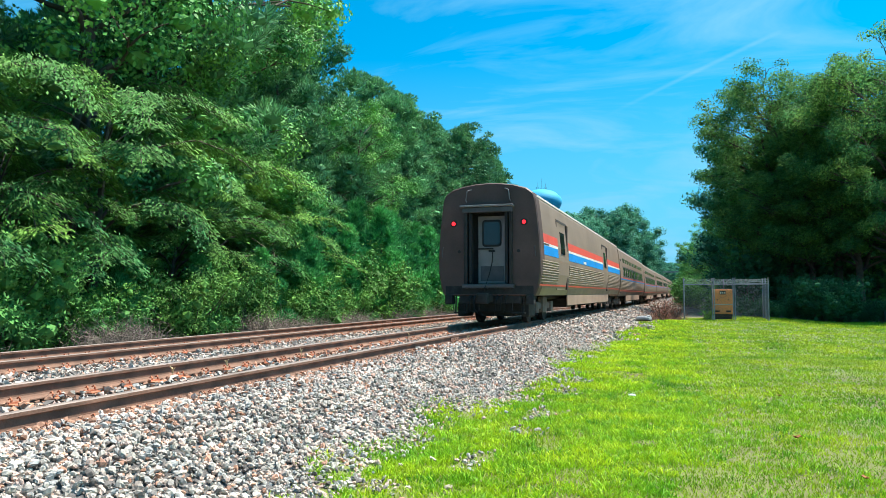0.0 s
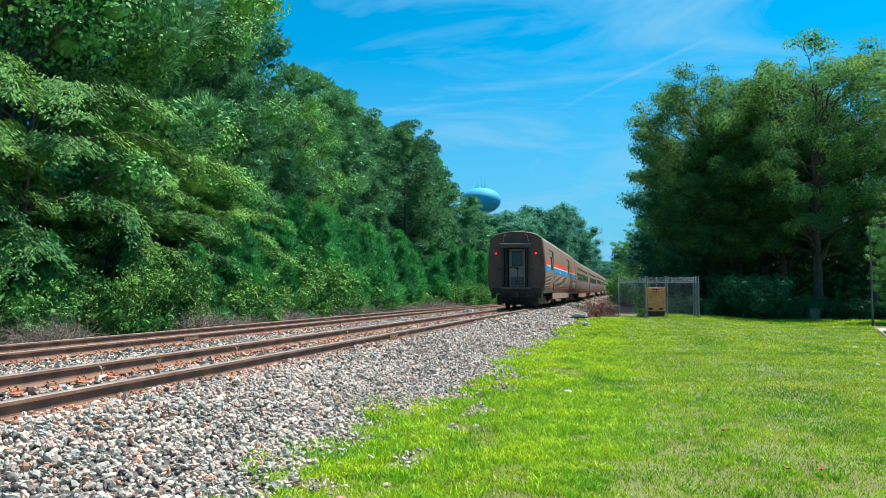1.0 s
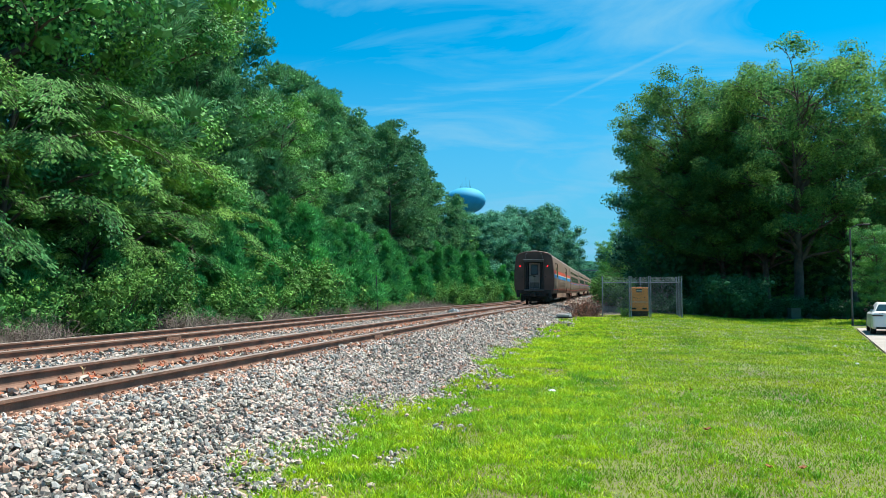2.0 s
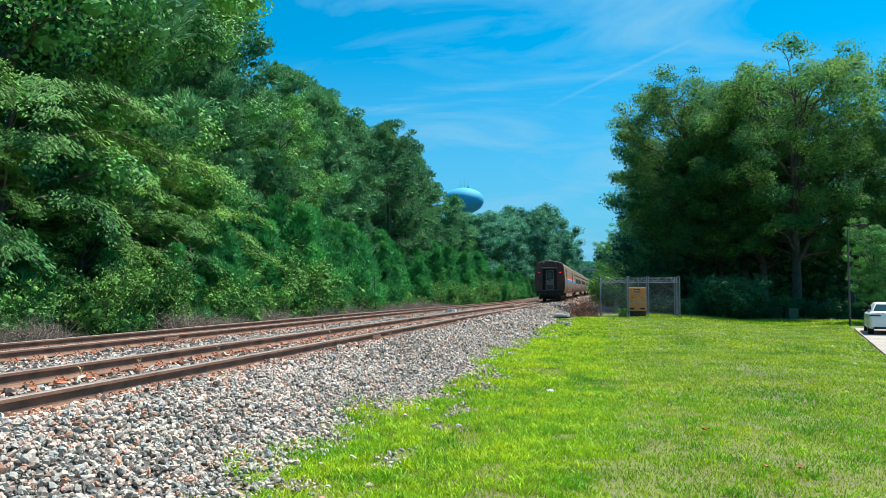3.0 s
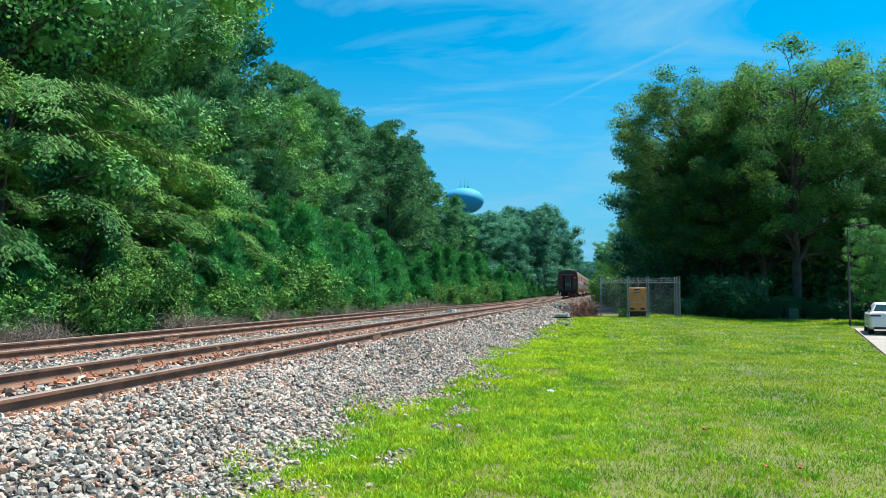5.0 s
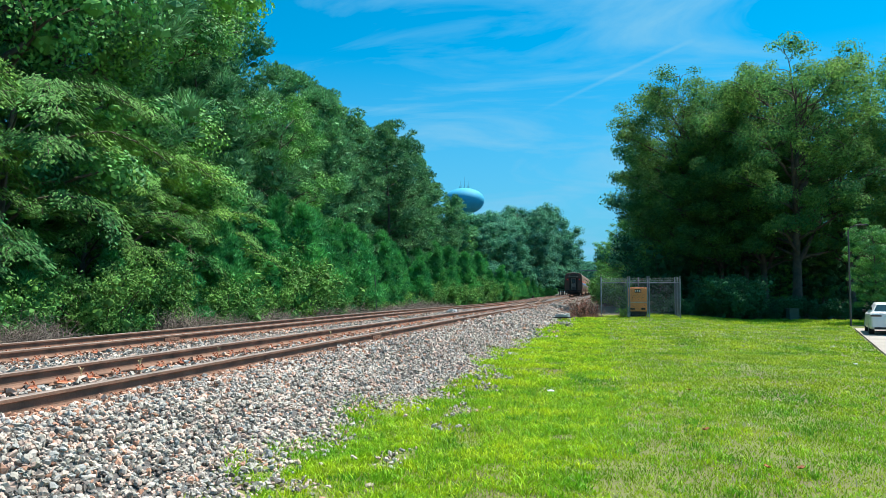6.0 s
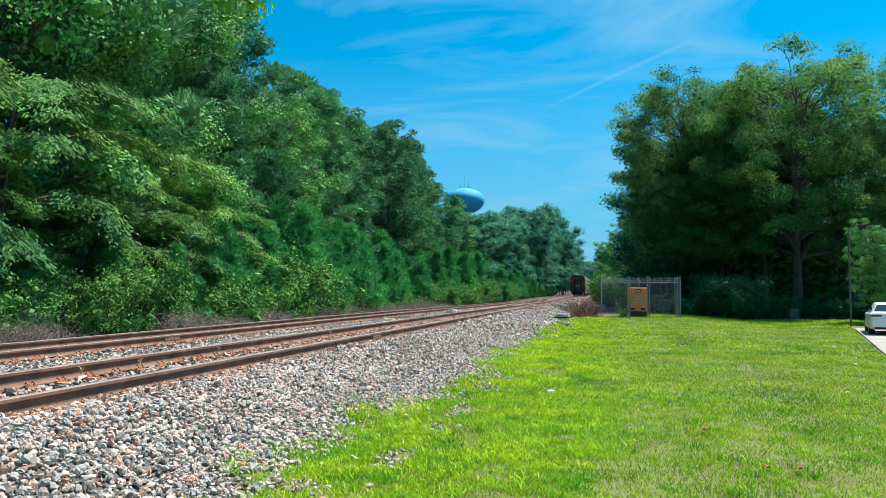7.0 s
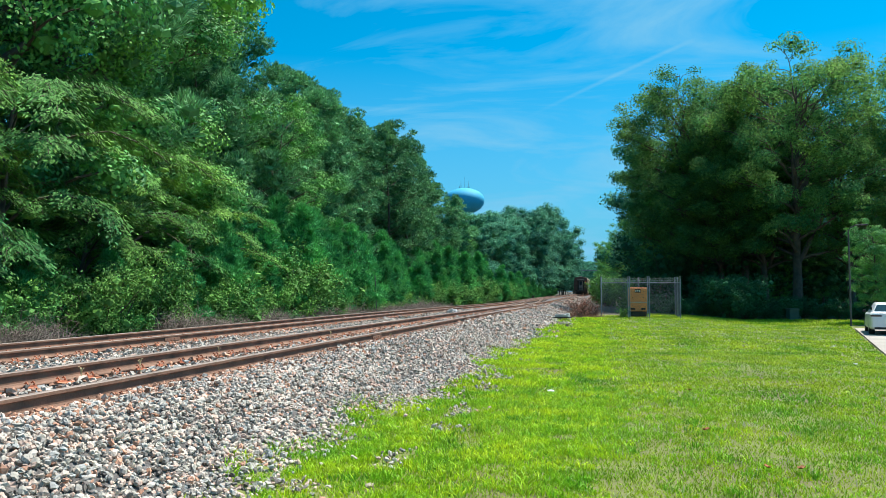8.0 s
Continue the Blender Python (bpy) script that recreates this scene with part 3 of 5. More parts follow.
def tree_thing(name, wood, leafmat, label, category, group, height=None, level=1.0):
    ob = thing(name, label, category, (0, -500, 0), 0, group)
    if height:  # the crown's top stands at the given height; level: the share of leaves below it
        k = height / np.quantile(np.concatenate(wood.lp)[:, 2], level)
        wood.bv, wood.lp, wood.cores = [v * k for v in wood.bv], [p * k for p in wood.lp], [c * k for c in wood.cores]
    part("trunk", wood.trunk_mesh("trunk", M["bark"]), None, ob)
    part("crown", wood.leaf_mesh("crown", leafmat), None, ob)
    return ob


def broadleaf(name, h, base, radius, limbs, clumps, per, leaf, mat, label, flat=0.75, spread=0.5, category="tree", group="trees of the wood", trunk=0.22, core=0.4, fork=0):
    w = Wood()
    top = arc((0, 0, 0), rng.uniform(0, 6), h * 0.82, 1.5, 1.45, 7, 0.05)
    w.branch(top, trunk, 0.04, 8)
    for i in range(fork):  # heavy rising limbs
        w.branch(arc(along(top, 0.22 + 0.1 * i), i * 2.1 + rng.normal(0, 0.3), h * 0.3, 1.0, 1.2, 6, 0.12), trunk * 0.55, 0.05, 6)
    for i in range(limbs):
        f = (i + 0.5) / limbs
        t = base + (0.98 - base) * f
        az = i * 2.4 + rng.normal(0, 0.3)
        prof = math.sin(math.pi * (0.2 + 0.62 * f)) ** 0.6
        ln = radius * (0.35 + 0.75 * prof) * (rng.uniform(0.85, 1.08) if fork else rng.uniform(0.7, 1.2))
        pts = arc(along(top, t * 0.97), az, ln, 0.75 - 0.35 * (1 - f), 0.15 + 0.3 * f, 5, 0.14)
        w.branch(pts, trunk * 0.38 * (1 - 0.6 * f), 0.015, 5)
        for j in range(clumps):
            u = 0.35 + 0.65 * (j + rng.uniform(0, 1)) / clumps
            s = along(pts, min(u, 1))
            sub = arc(s, az + rng.choice([-1, 1]) * rng.uniform(0.3, 1.5), ln * rng.uniform(0.15, 0.4) * (1.25 - 0.5 * u) + 0.3, 0.5, rng.uniform(-0.3, 0.5), 3, 0.2)
            w.branch(sub, 0.03, 0.01, 3)
            r = spread * rng.uniform(0.6, 1.35)
            w.puff(sub[-1], r, int(per * (r / spread) ** 2), leaf, leaf * 0.66, 0.25, flat, core=core)
    return tree_thing(name, w, mat, label, category, group, h, 0.98 if fork else 1.0)


def pine(name, h, base, radius, limbs, clumps, needle, mat, label, cone=False, per=30, puff=0.45, group="trees of the wood", trunk=0.2, wide=0.2, fan=5):
    w = Wood()
    top = arc((0, 0, 0), rng.uniform(0, 6), h * 0.97, 1.54, 1.52, 7, 0.025)
    w.branch(top, trunk, 0.03, 7)
    for i in range(limbs):
        f = (i + 0.5) / limbs
        az = i * 2.4 + rng.normal(0, 0.35)
        prof = (1 - f) ** 0.85 + 0.06 if cone else (math.sin(math.pi * (0.18 + 0.78 * f)) ** 0.7)
        ln = radius * prof * rng.uniform(0.72, 1.2)
        pts = arc(along(top, base + (1 - base) * f), az, ln, 0.15 + 0.5 * f, 0.35 + 0.5 * f, 5, 0.1)
        w.branch(pts, max(0.012, trunk * 0.28 * (1 - 0.7 * f)), 0.01, 4)
        k = max(2, int(clumps * (0.4 + 0.6 * prof)))
        for j in range(k):
            u = 0.4 + 0.6 * (j + rng.uniform(0, 1)) / k
            s = along(pts, min(u, 1))
            tip = s + rng.normal(0, 1, 3) * np.array([0.3, 0.3, 0.16]) * radius * 0.3 * (1.3 - 0.5 * u) + np.array([0, 0, 0.12])
            if j % 2 == 0:
                w.branch(np.array([s, (s + tip) / 2 + (0, 0, 0.04), tip]), 0.014, 0.007, 3)
            r = puff * rng.uniform(0.65, 1.3) * (1.15 - 0.5 * f if cone else 1)
            w.tufts(tip, r, int(per * (r / puff) ** 2) + 3, needle, needle * wide, 0.62 if not cone else 0.9, 0.75 if not cone else 0.95, fan)
    w.tufts(top[-1] + (0, 0, 0.1), puff * 0.7, per // 2 + 3, needle, needle * wide, 1.1, 1.2, fan, 0.4)
    return tree_thing(name, w, mat, label, "pine tree" if not cone else "young pine", group, h)


def feathery(name, h, radius, mat, label):
    """A spreading tree whose long limbs arch over and carry hanging sprays of fine leaves."""
    w = Wood()
    top = arc((0, 0, 0), 0.5, h * 0.75, 1.5, 1.3, 6, 0.08)
    w.branch(top, 0.16, 0.04, 6)
    for i in range(20):
        f = (i + 0.5) / 20
        az = i * 2.4 + rng.normal(0, 0.25)
        ln = radius * (0.6 + 0.5 * math.sin(math.pi * (0.2 + 0.7 * f))) * rng.uniform(0.7, 1.15)
        pts = arc(along(top, 0.30 + 0.70 * f), az, ln, 0.85, -0.75, 7, 0.1)
        w.branch(pts, 0.06 * (1.2 - f), 0.01, 4)
        for j in range(15):
            u = 0.3 + 0.7 * (j + rng.uniform(0, 1)) / 15
            s = along(pts, min(u, 1))
            side = az + rng.choice([-1, 1]) * rng.uniform(0.2, 1.2)
            sub = arc(s, side, rng.uniform(0.5, 1.2), 0.15, -1.0, 4, 0.1)
            w.branch(sub, 0.012, 0.005, 3)
            n = 105
            uu = rng.uniform(0.05, 1, n)
            p = np.array([along(sub, q) for q in uu]) + rng.normal(0, 0.11, (n, 3)) * np.array([1, 1, 0.5])
            way = side + rng.normal(0, 0.5, n)
            d = np.stack([np.cos(way), np.sin(way), rng.normal(-0.75, 0.25, n)], -1)
            w.leaves(p, d, rng.normal(0, 0.35, (n, 3)) + np.array([0.6 * math.cos(az), 0.6 * math.sin(az), 0.7]), rng.uniform(0.09, 0.17, n), rng.uniform(0.03, 0.05, n))
            if j % 3 == 0:
                w.core(s - np.array([0, 0, 0.3]), 0.16, np.array([1.2, 1.2, 0.5]))
    return tree_thing(name, w, mat, label, "tree", "trees of the wood")


def shrub(name, h, radius, n, leaf, mat, label, dry=0, category="shrub", twigs="twig", core=0.4):
    w = Wood()
    for i in range(26):
        az, e = i * 2.4, rng.uniform(0.55, 1.4)
        pts = arc((rng.normal(0, 0.15), rng.normal(0, 0.15), 0), az, h * rng.uniform(0.6, 1.05) if e > 0.9 else radius * rng.uniform(0.8, 1.2), e, e * 0.75, 5, 0.12)
        w.branch(pts, 0.02, 0.005, 4)
        for q in (0.45, 0.7, 0.88, 1.0):
            w.puff(along(pts, q) + rng.normal(0, 0.05 * h, 3), 0.13 * h * rng.uniform(0.7, 1.25), n // 104, leaf, leaf * 0.5, 0.9, 0.95, 0.3, core=core)
    ob = tree_thing(name, w, mat, label, category, "shrubs along the track")
    if dry:
        t = Wood()
        for i in range(dry):
            az = rng.uniform(0, math.tau)
            p0 = np.array([math.cos(az) * radius * rng.uniform(0.2, 1), math.sin(az) * radius * rng.uniform(0.2, 1), 0])
            t.branch(arc(p0, rng.uniform(0, math.tau), rng.uniform(0.4, 1.1), rng.uniform(0.2, 1.3), rng.uniform(-0.7, 0.8), 4, 0.35), 0.010, 0.004, 3)
        tagged(part("dry_brushwood", t.trunk_mesh("dry_brushwood", M[twigs]), None, ob, "bleached dry twigs"), kind="stuff")
    return ob


def dry_brush():
    """A low tangle of bare twigs."""
    ob = thing("dry_brush", "tangle of bleached dry twigs beside the track", "brush", (0, -500, 0), 0, "dry brush along the track")
    t = Wood()
    for i in range(420):
        az, q = rng.uniform(0, math.tau), rng.uniform(0.05, 0.9)
        t.branch(arc((math.cos(az) * q, math.sin(az) * q, rng.uniform(0, 0.3)), rng.uniform(0, math.tau), rng.uniform(0.3, 0.9), rng.uniform(0.5, 1.5), rng.uniform(-0.9, 0.9), 4, 0.4), 0.007, 0.003, 3)
    tagged(part("brushwood", t.trunk_mesh("brushwood", M["twig"]), None, ob), kind="stuff")
    return ob


reseed(40)
PINES = [pine("pine_tree", 18, 0.16, 4.3, 44, 6, 0.30, M["pine"], "tall dark green pine at the edge of the wood", per=46, puff=0.72, wide=0.15, fan=6) for _ in range(3)]
reseed(41)
YOUNG = [pine("young_pine", 5.5, 0.04, 2.0, 34, 4, 0.27, M["young"], "young blue-green pine beside the track", True, 40, 0.42, "young pines", 0.07, 0.105, 7) for _ in range(2)]
reseed(42)
OAKS = [broadleaf("oak_tree", 20, 0.24, 5.4, 44, 7, 235, 0.165, M["oak"], "large dark green oak with a broad crown", 0.66, 0.8, trunk=0.36, fork=5, core=0.2) for _ in range(2)]
reseed(43)
GUMS = [broadleaf("sweetgum_tree", 17, 0.14, 3.9, 34, 5, 440, 0.105, M["gum"], "bright green broadleaf tree in the wood", 0.7, 0.68, core=0.33) for _ in range(2)]
reseed(44)
FEATHER = [feathery("mimosa_tree", 9.0, 4.6, M["mimosa"], "spreading mimosa with feathery light green leaves") for _ in range(2)]
reseed(45)
SHRUBS = [shrub("shrub", 2.4, 1.2, 10400, 0.08, M["bushleaf"], "yellowish green shrub with dry twigs below", 50) for _ in range(3)]
DRY = dry_brush()
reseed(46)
UNDER = shrub("understory_shrub", 4.2, 2.6, 4600, 0.17, M["shadeleaf"], "undergrowth inside the wood, its leaves darkened for the shade there")
reseed(47)
FAR_PINE = pine("pine_tree", 18, 0.10, 4.0, 40, 5, 0.50, M["farneedle"], "distant pine in the wood, its green tinted for haze", False, 22, 0.95)
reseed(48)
FAR_OAK = broadleaf("oak_tree", 19, 0.08, 5.3, 32, 6, 150, 0.30, M["farleaf"], "distant broadleaf tree in the wood, its green tinted for haze", spread=1.1, core=0.5)

planted = set()


def plant(proto, x, y, scale=1.0, tall=1.0, turn=None, sink=0.05):
    """Stands a tree or shrub on the ground: the first one itself, then copies."""
    m = pose(x, y, float(ground_z(x, y)) - sink, 0, 0, rng.uniform(0, 360) if turn is None else turn) @ Matrix.Diagonal((scale, scale, scale * tall, 1))
    if proto in planted:
        return copy_thing(proto, m)
    planted.add(proto)
    proto.matrix_basis = m
    return proto


def plant_left():
    # front of the wood: tall mixed trees near, pines further on
    front = [(9, "g", 1.25), (14, "p", 1.2), (19, "g", 1.28), (23.5, "p", 1.25), (27, "g", 1.06), (32.5, "p", 0.88), (37, "p", 0.80), (41.5, "g", 0.80), (45.5, "p", 0.77),
             (50, "p", 0.72), (55, "p", 0.73), (60, "p", 0.73), (65, "p", 0.76), (71, "p", 0.78), (77, "p", 0.79), (83, "g", 0.76), (90, "p", 0.70), (97, "p", 0.65), (104, "p", 0.68), (112, "g", 0.84), (120, "p", 0.80)]
    for i, (y, k, sc) in enumerate(front):
        kind = {"p": PINES, "g": GUMS, "o": OAKS}[k]
        plant(kind[i % len(kind)], -20.0 + rng.uniform(-1.2, 1.2), y, sc, 1.0)
    for i, y in enumerate(np.arange(4, 125, 6.2)):
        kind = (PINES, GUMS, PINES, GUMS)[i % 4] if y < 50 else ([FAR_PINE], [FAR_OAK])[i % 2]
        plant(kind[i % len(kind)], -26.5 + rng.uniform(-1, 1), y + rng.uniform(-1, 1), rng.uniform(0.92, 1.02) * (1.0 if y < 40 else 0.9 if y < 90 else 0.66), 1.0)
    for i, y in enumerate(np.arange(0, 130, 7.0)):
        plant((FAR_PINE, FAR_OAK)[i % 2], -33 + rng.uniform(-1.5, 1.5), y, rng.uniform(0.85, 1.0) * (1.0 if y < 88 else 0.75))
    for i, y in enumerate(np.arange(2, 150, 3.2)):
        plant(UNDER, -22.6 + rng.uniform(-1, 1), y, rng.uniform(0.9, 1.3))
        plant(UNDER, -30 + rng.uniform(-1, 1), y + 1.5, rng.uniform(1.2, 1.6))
    # lower trees in front of them
    for y, x, sc in ((11.5, -16.3, 1.0), (17.5, -16.5, 1.05), (23.5, -16.6, 0.95), (29, -16.8, 0.82), (14.5, -15.9, 0.82), (20.5, -16.0, 0.84)):
        plant(FEATHER[int(y) % 2], x, y, sc)
    for i, y in enumerate(np.arange(27, 90, 2.4)):
        plant(YOUNG[i % 2], -15.1 + rng.uniform(-1.0, 0.8), y + rng.uniform(-0.9, 0.9), rng.uniform(0.75, 1.4))
    for i, y in enumerate(np.arange(33, 110, 4.0)):
        plant(YOUNG[i % 2], -17.4 + rng.uniform(-0.5, 0.5), y, rng.uniform(1.2, 1.5))
    for i, y in enumerate(np.arange(9, 60, 3.3)):
        plant(SHRUBS[i % 3], -13.9 + rng.uniform(-0.6, 0.35), y + rng.uniform(-0.6, 0.6), rng.uniform(0.85, 1.4) if y < 36 else rng.uniform(0.5, 0.85), rng.uniform(0.8, 1.15))
    for i, y in enumerate(np.arange(36, 104, 5.5)):
        plant(PINES[i % 3], -23.4 + rng.uniform(-0.8, 0.8), y, rng.uniform(0.80, 0.86) if y < 88 else 0.6)
    for i, y in enumerate(np.arange(10, 34, 3.4)):
        plant(YOUNG[i % 2], -15.0 + rng.uniform(-0.7, 0.7), y, rng.uniform(0.5, 0.8))
    for y in np.arange(9, 62, 1.7):
        if rng.uniform() < 0.75:
            plant(DRY, -13.0 + rng.uniform(-0.35, 0.2), y + rng.uniform(-0.4, 0.4), rng.uniform(0.8, 1.2), rng.uniform(0.7, 1.1))
    for i, y in enumerate(np.arange(61, 130, 3.0)):
        plant(SHRUBS[i % 3], -13.8 + rng.uniform(-0.4, 0.3), y, rng.uniform(0.7, 1.1), rng.uniform(0.8, 1.1))
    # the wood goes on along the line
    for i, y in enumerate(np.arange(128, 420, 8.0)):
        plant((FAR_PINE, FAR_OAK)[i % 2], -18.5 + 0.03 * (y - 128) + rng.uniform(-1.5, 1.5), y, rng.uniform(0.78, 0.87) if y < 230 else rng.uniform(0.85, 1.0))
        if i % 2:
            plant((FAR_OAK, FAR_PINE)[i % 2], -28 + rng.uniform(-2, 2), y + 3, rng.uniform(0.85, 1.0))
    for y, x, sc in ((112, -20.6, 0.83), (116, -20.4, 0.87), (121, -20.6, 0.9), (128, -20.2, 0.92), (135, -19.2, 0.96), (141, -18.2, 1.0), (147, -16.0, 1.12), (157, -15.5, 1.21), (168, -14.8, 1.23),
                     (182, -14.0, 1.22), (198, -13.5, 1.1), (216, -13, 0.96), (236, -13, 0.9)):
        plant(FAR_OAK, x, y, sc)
    for i, y in enumerate(np.arange(92, 200, 5.0)):
        plant(YOUNG[i % 2], -13.5 + rng.uniform(-0.5, 0.5), y, rng.uniform(0.8, 1.1))


def from_view(px, z):
    """Plan position of a spot z metres ahead along the resting view's axis, px to the side of it as a fraction of z."""
    c, sn = math.cos(radians(12.25)), math.sin(radians(12.25))
    return px * z * c - z * sn, px * z * sn + z * c


def plant_right():
    for i, (u, z, sc, k) in enumerate(((0.295, 66, 0.70, "g"), (0.326, 62, 0.76, "o"), (0.348, 61, 0.93, "o"), (0.37, 60, 0.96, "o"), (0.40, 60, 1.0, "o"), (0.43, 58, 1.01, "o"), (0.47, 55, 0.99, "o"), (0.545, 56, 1.02, "o"), (0.64, 57, 1.03, "o"))):
        x, y = from_view(u, z)
        plant((OAKS if k == "o" else GUMS)[i % 2], x, y, sc)
    for i, (u, z) in enumerate(((0.29, 74), (0.34, 72), (0.39, 74), (0.45, 70), (0.50, 72))):
        x, y = from_view(u, z)
        plant((FAR_OAK, FAR_PINE)[i % 2], x, y, rng.uniform(0.9, 1.05))
    for i, (u, z, sc) in enumerate(((0.577, 44, 0.29), (0.605, 43, 0.4), (0.60, 64, 0.55), (0.55, 68, 0.6), (0.575, 66, 0.45), (0.36, 63, 0.4), (0.415, 62, 0.42), (0.445, 60, 0.3), (0.505, 60, 0.38))):  # sunlit growth behind the drive
        x, y = from_view(u, z)
        plant(GUMS[i % 2], x, y, sc)
    for u in np.arange(0.30, 0.56, 0.013):  # low growth along the wood's edge, its leaves darkened for shade
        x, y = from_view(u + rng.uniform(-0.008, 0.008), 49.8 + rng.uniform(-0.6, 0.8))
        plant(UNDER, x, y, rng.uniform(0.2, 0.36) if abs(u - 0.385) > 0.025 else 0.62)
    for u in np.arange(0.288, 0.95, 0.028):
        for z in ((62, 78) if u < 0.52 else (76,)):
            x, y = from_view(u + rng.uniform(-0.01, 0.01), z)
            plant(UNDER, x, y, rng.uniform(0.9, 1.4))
    for i, (u, z) in enumerate(((0.245, 57), (0.62, 48))):
        x, y = from_view(u, z)
        plant(SHRUBS[i % 3], x, y, rng.uniform(0.75, 1.15))
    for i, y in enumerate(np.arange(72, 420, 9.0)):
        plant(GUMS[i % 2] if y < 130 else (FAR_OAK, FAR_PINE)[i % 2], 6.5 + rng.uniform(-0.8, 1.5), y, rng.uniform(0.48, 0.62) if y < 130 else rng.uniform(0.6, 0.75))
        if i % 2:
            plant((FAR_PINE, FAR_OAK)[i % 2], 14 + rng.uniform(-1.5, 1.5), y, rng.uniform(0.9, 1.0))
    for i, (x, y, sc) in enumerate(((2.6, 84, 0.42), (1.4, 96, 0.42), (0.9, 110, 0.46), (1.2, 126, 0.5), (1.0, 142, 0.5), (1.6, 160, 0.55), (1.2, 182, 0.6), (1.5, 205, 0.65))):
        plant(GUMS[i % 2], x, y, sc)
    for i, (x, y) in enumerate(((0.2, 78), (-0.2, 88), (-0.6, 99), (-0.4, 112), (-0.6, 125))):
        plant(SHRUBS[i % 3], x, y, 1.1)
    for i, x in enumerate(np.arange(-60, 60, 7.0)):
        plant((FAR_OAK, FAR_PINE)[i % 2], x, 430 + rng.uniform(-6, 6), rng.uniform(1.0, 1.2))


reseed(60)
plant_left()
reseed(61)
plant_right()

# ---- tracks ----


def rail_mesh(y0, y1, bend=None, n=1, lift=None):
    prof = [(-0.07, 0), (0.07, 0), (0.07, 0.012), (0.02, 0.03), (0.009, 0.05), (0.009, 0.13), (0.036, 0.142), (0.037, 0.172), (0.028, 0.18), (-0.028, 0.18), (-0.037, 0.172), (-0.036, 0.142), (-0.009, 0.13), (-0.009, 0.05), (-0.02, 0.03), (-0.07, 0.012)]
    ys = np.linspace(y0, y1, n + 1)
    k = len(prof)
    v = [(px + (bend(y) if bend else 0), y, pz + (lift(y) if lift else 0)) for y in ys for px, pz in prof]
    f, idx = [], []
    for i in range(n):
        for j in range(k):
            f.append((i * k + j, i * k + (j + 1) % k, (i + 1) * k + (j + 1) % k, (i + 1) * k + j))
            idx.append(1 if j in (7, 8, 9) else 0)
    return raw("rail", np.array(v), np.array(f)[:, ::-1], [M["rust"], M["railtop"]], idx)


def plate_mesh():
    bm = box(-0.19, 0.19, -0.09, 0.09, 0.0, 0.018, 0.004)
    for sx in (-1, 1):
        box(sx * 0.085 - 0.02, sx * 0.085 + 0.02, -0.085, 0.085, 0.018, 0.034, 0, bm)
        for sy in (-0.05, 0.05):
            tube([(sx * 0.095, sy, 0.02), (sx * 0.10, sy, 0.055), (sx * 0.085, sy, 0.075), (sx * 0.06, sy, 0.060)], 0.011, 0.009, 5, bm)
    me = bpy.data.meshes.new("tie_plate")
    bm.to_mesh(me); bm.free()
    me.materials.append(M["plate"])
    return me


def tie_mesh():
    bm = box(-1.3, 1.3, -0.115, 0.115, -0.17, 0.0, 0.012)
    me = bpy.data.meshes.new("tie")
    bm.to_mesh(me); bm.free()
    me.materials.append(M["tie"])
    return me


def joined(me, spots, name, mat):
    """Many copies of a small mesh joined into one."""
    n = len(me.vertices)
    co = np.empty(n * 3); me.vertices.foreach_get("co", co); co = co.reshape(-1, 3)
    me.calc_loop_triangles()
    t = np.empty(len(me.loop_triangles) * 3, np.int32); me.loop_triangles.foreach_get("vertices", t); t = t.reshape(-1, 3)
    spots = np.asarray(spots)
    v = co[None] + spots[:, None]
    f = t[None] + n * np.arange(len(spots))[:, None, None]
    return raw(name, v.reshape(-1, 3), f.reshape(-1, 3), mat)


def build_track(mid, top, label):
    track = thing("railway_track", label, "railway track", (mid, 0, top - 0.18), 0, "tracks")
    r = rail_mesh(-40, 700, None, 148, lambda y: float(sag(y)))
    for sx in (-0.7525, 0.7525):
        part("rail", r, None, track).location.x = sx
    tie, plate = tie_mesh(), plate_mesh()
    ys = np.arange(-6, 320, 0.51)
    jit = rng.uniform(-0.03, 0.03, len(ys))
    far_t, far_p = [], []
    for y, j in zip(ys, jit):
        if 3 < y < 48:
            part("tie", tie, None, track).location = (0, y + j, float(sag(y)) - 0.018)
            for sx in (-0.7525, 0.7525):
                part("tie_plate", plate, None, track).location = (sx, y + j, float(sag(y)) - 0.018)
        else:
            far_t.append((0, y + j, float(sag(y)) - 0.018))
            if y < 90:
                far_p += [(-0.7525, y + j, float(sag(y)) - 0.018), (0.7525, y + j, float(sag(y)) - 0.018)]
    tagged(part("far_ties", joined(tie, far_t, "far_ties", M["tie"]), None, track), kind="stuff")
    tagged(part("far_tie_plates", joined(plate, far_p, "far_tie_plates", M["plate"]), None, track), kind="stuff")
    for sx, y in ((0.7525, 15.6), (-0.7525, 27.5)):  # bolted rail joints
        bm = box(sx + 0.012, sx + 0.03, y - 0.3, y + 0.3, 0.045, 0.13, 0.004)
        for k in range(4):
            disc((sx + 0.034, y - 0.22 + k * 0.148, 0.088), 0.014, 0.014, "x", 6, bm)
        part("joint_bar", bm, M["rust"], track)
    return track


build_track(NEAR_MID, NEAR_TOP, "rusty near railway track with worn rail heads on ballast")
build_track(FAR_MID, FAR_TOP, "rusty far railway track with worn rail heads on ballast")


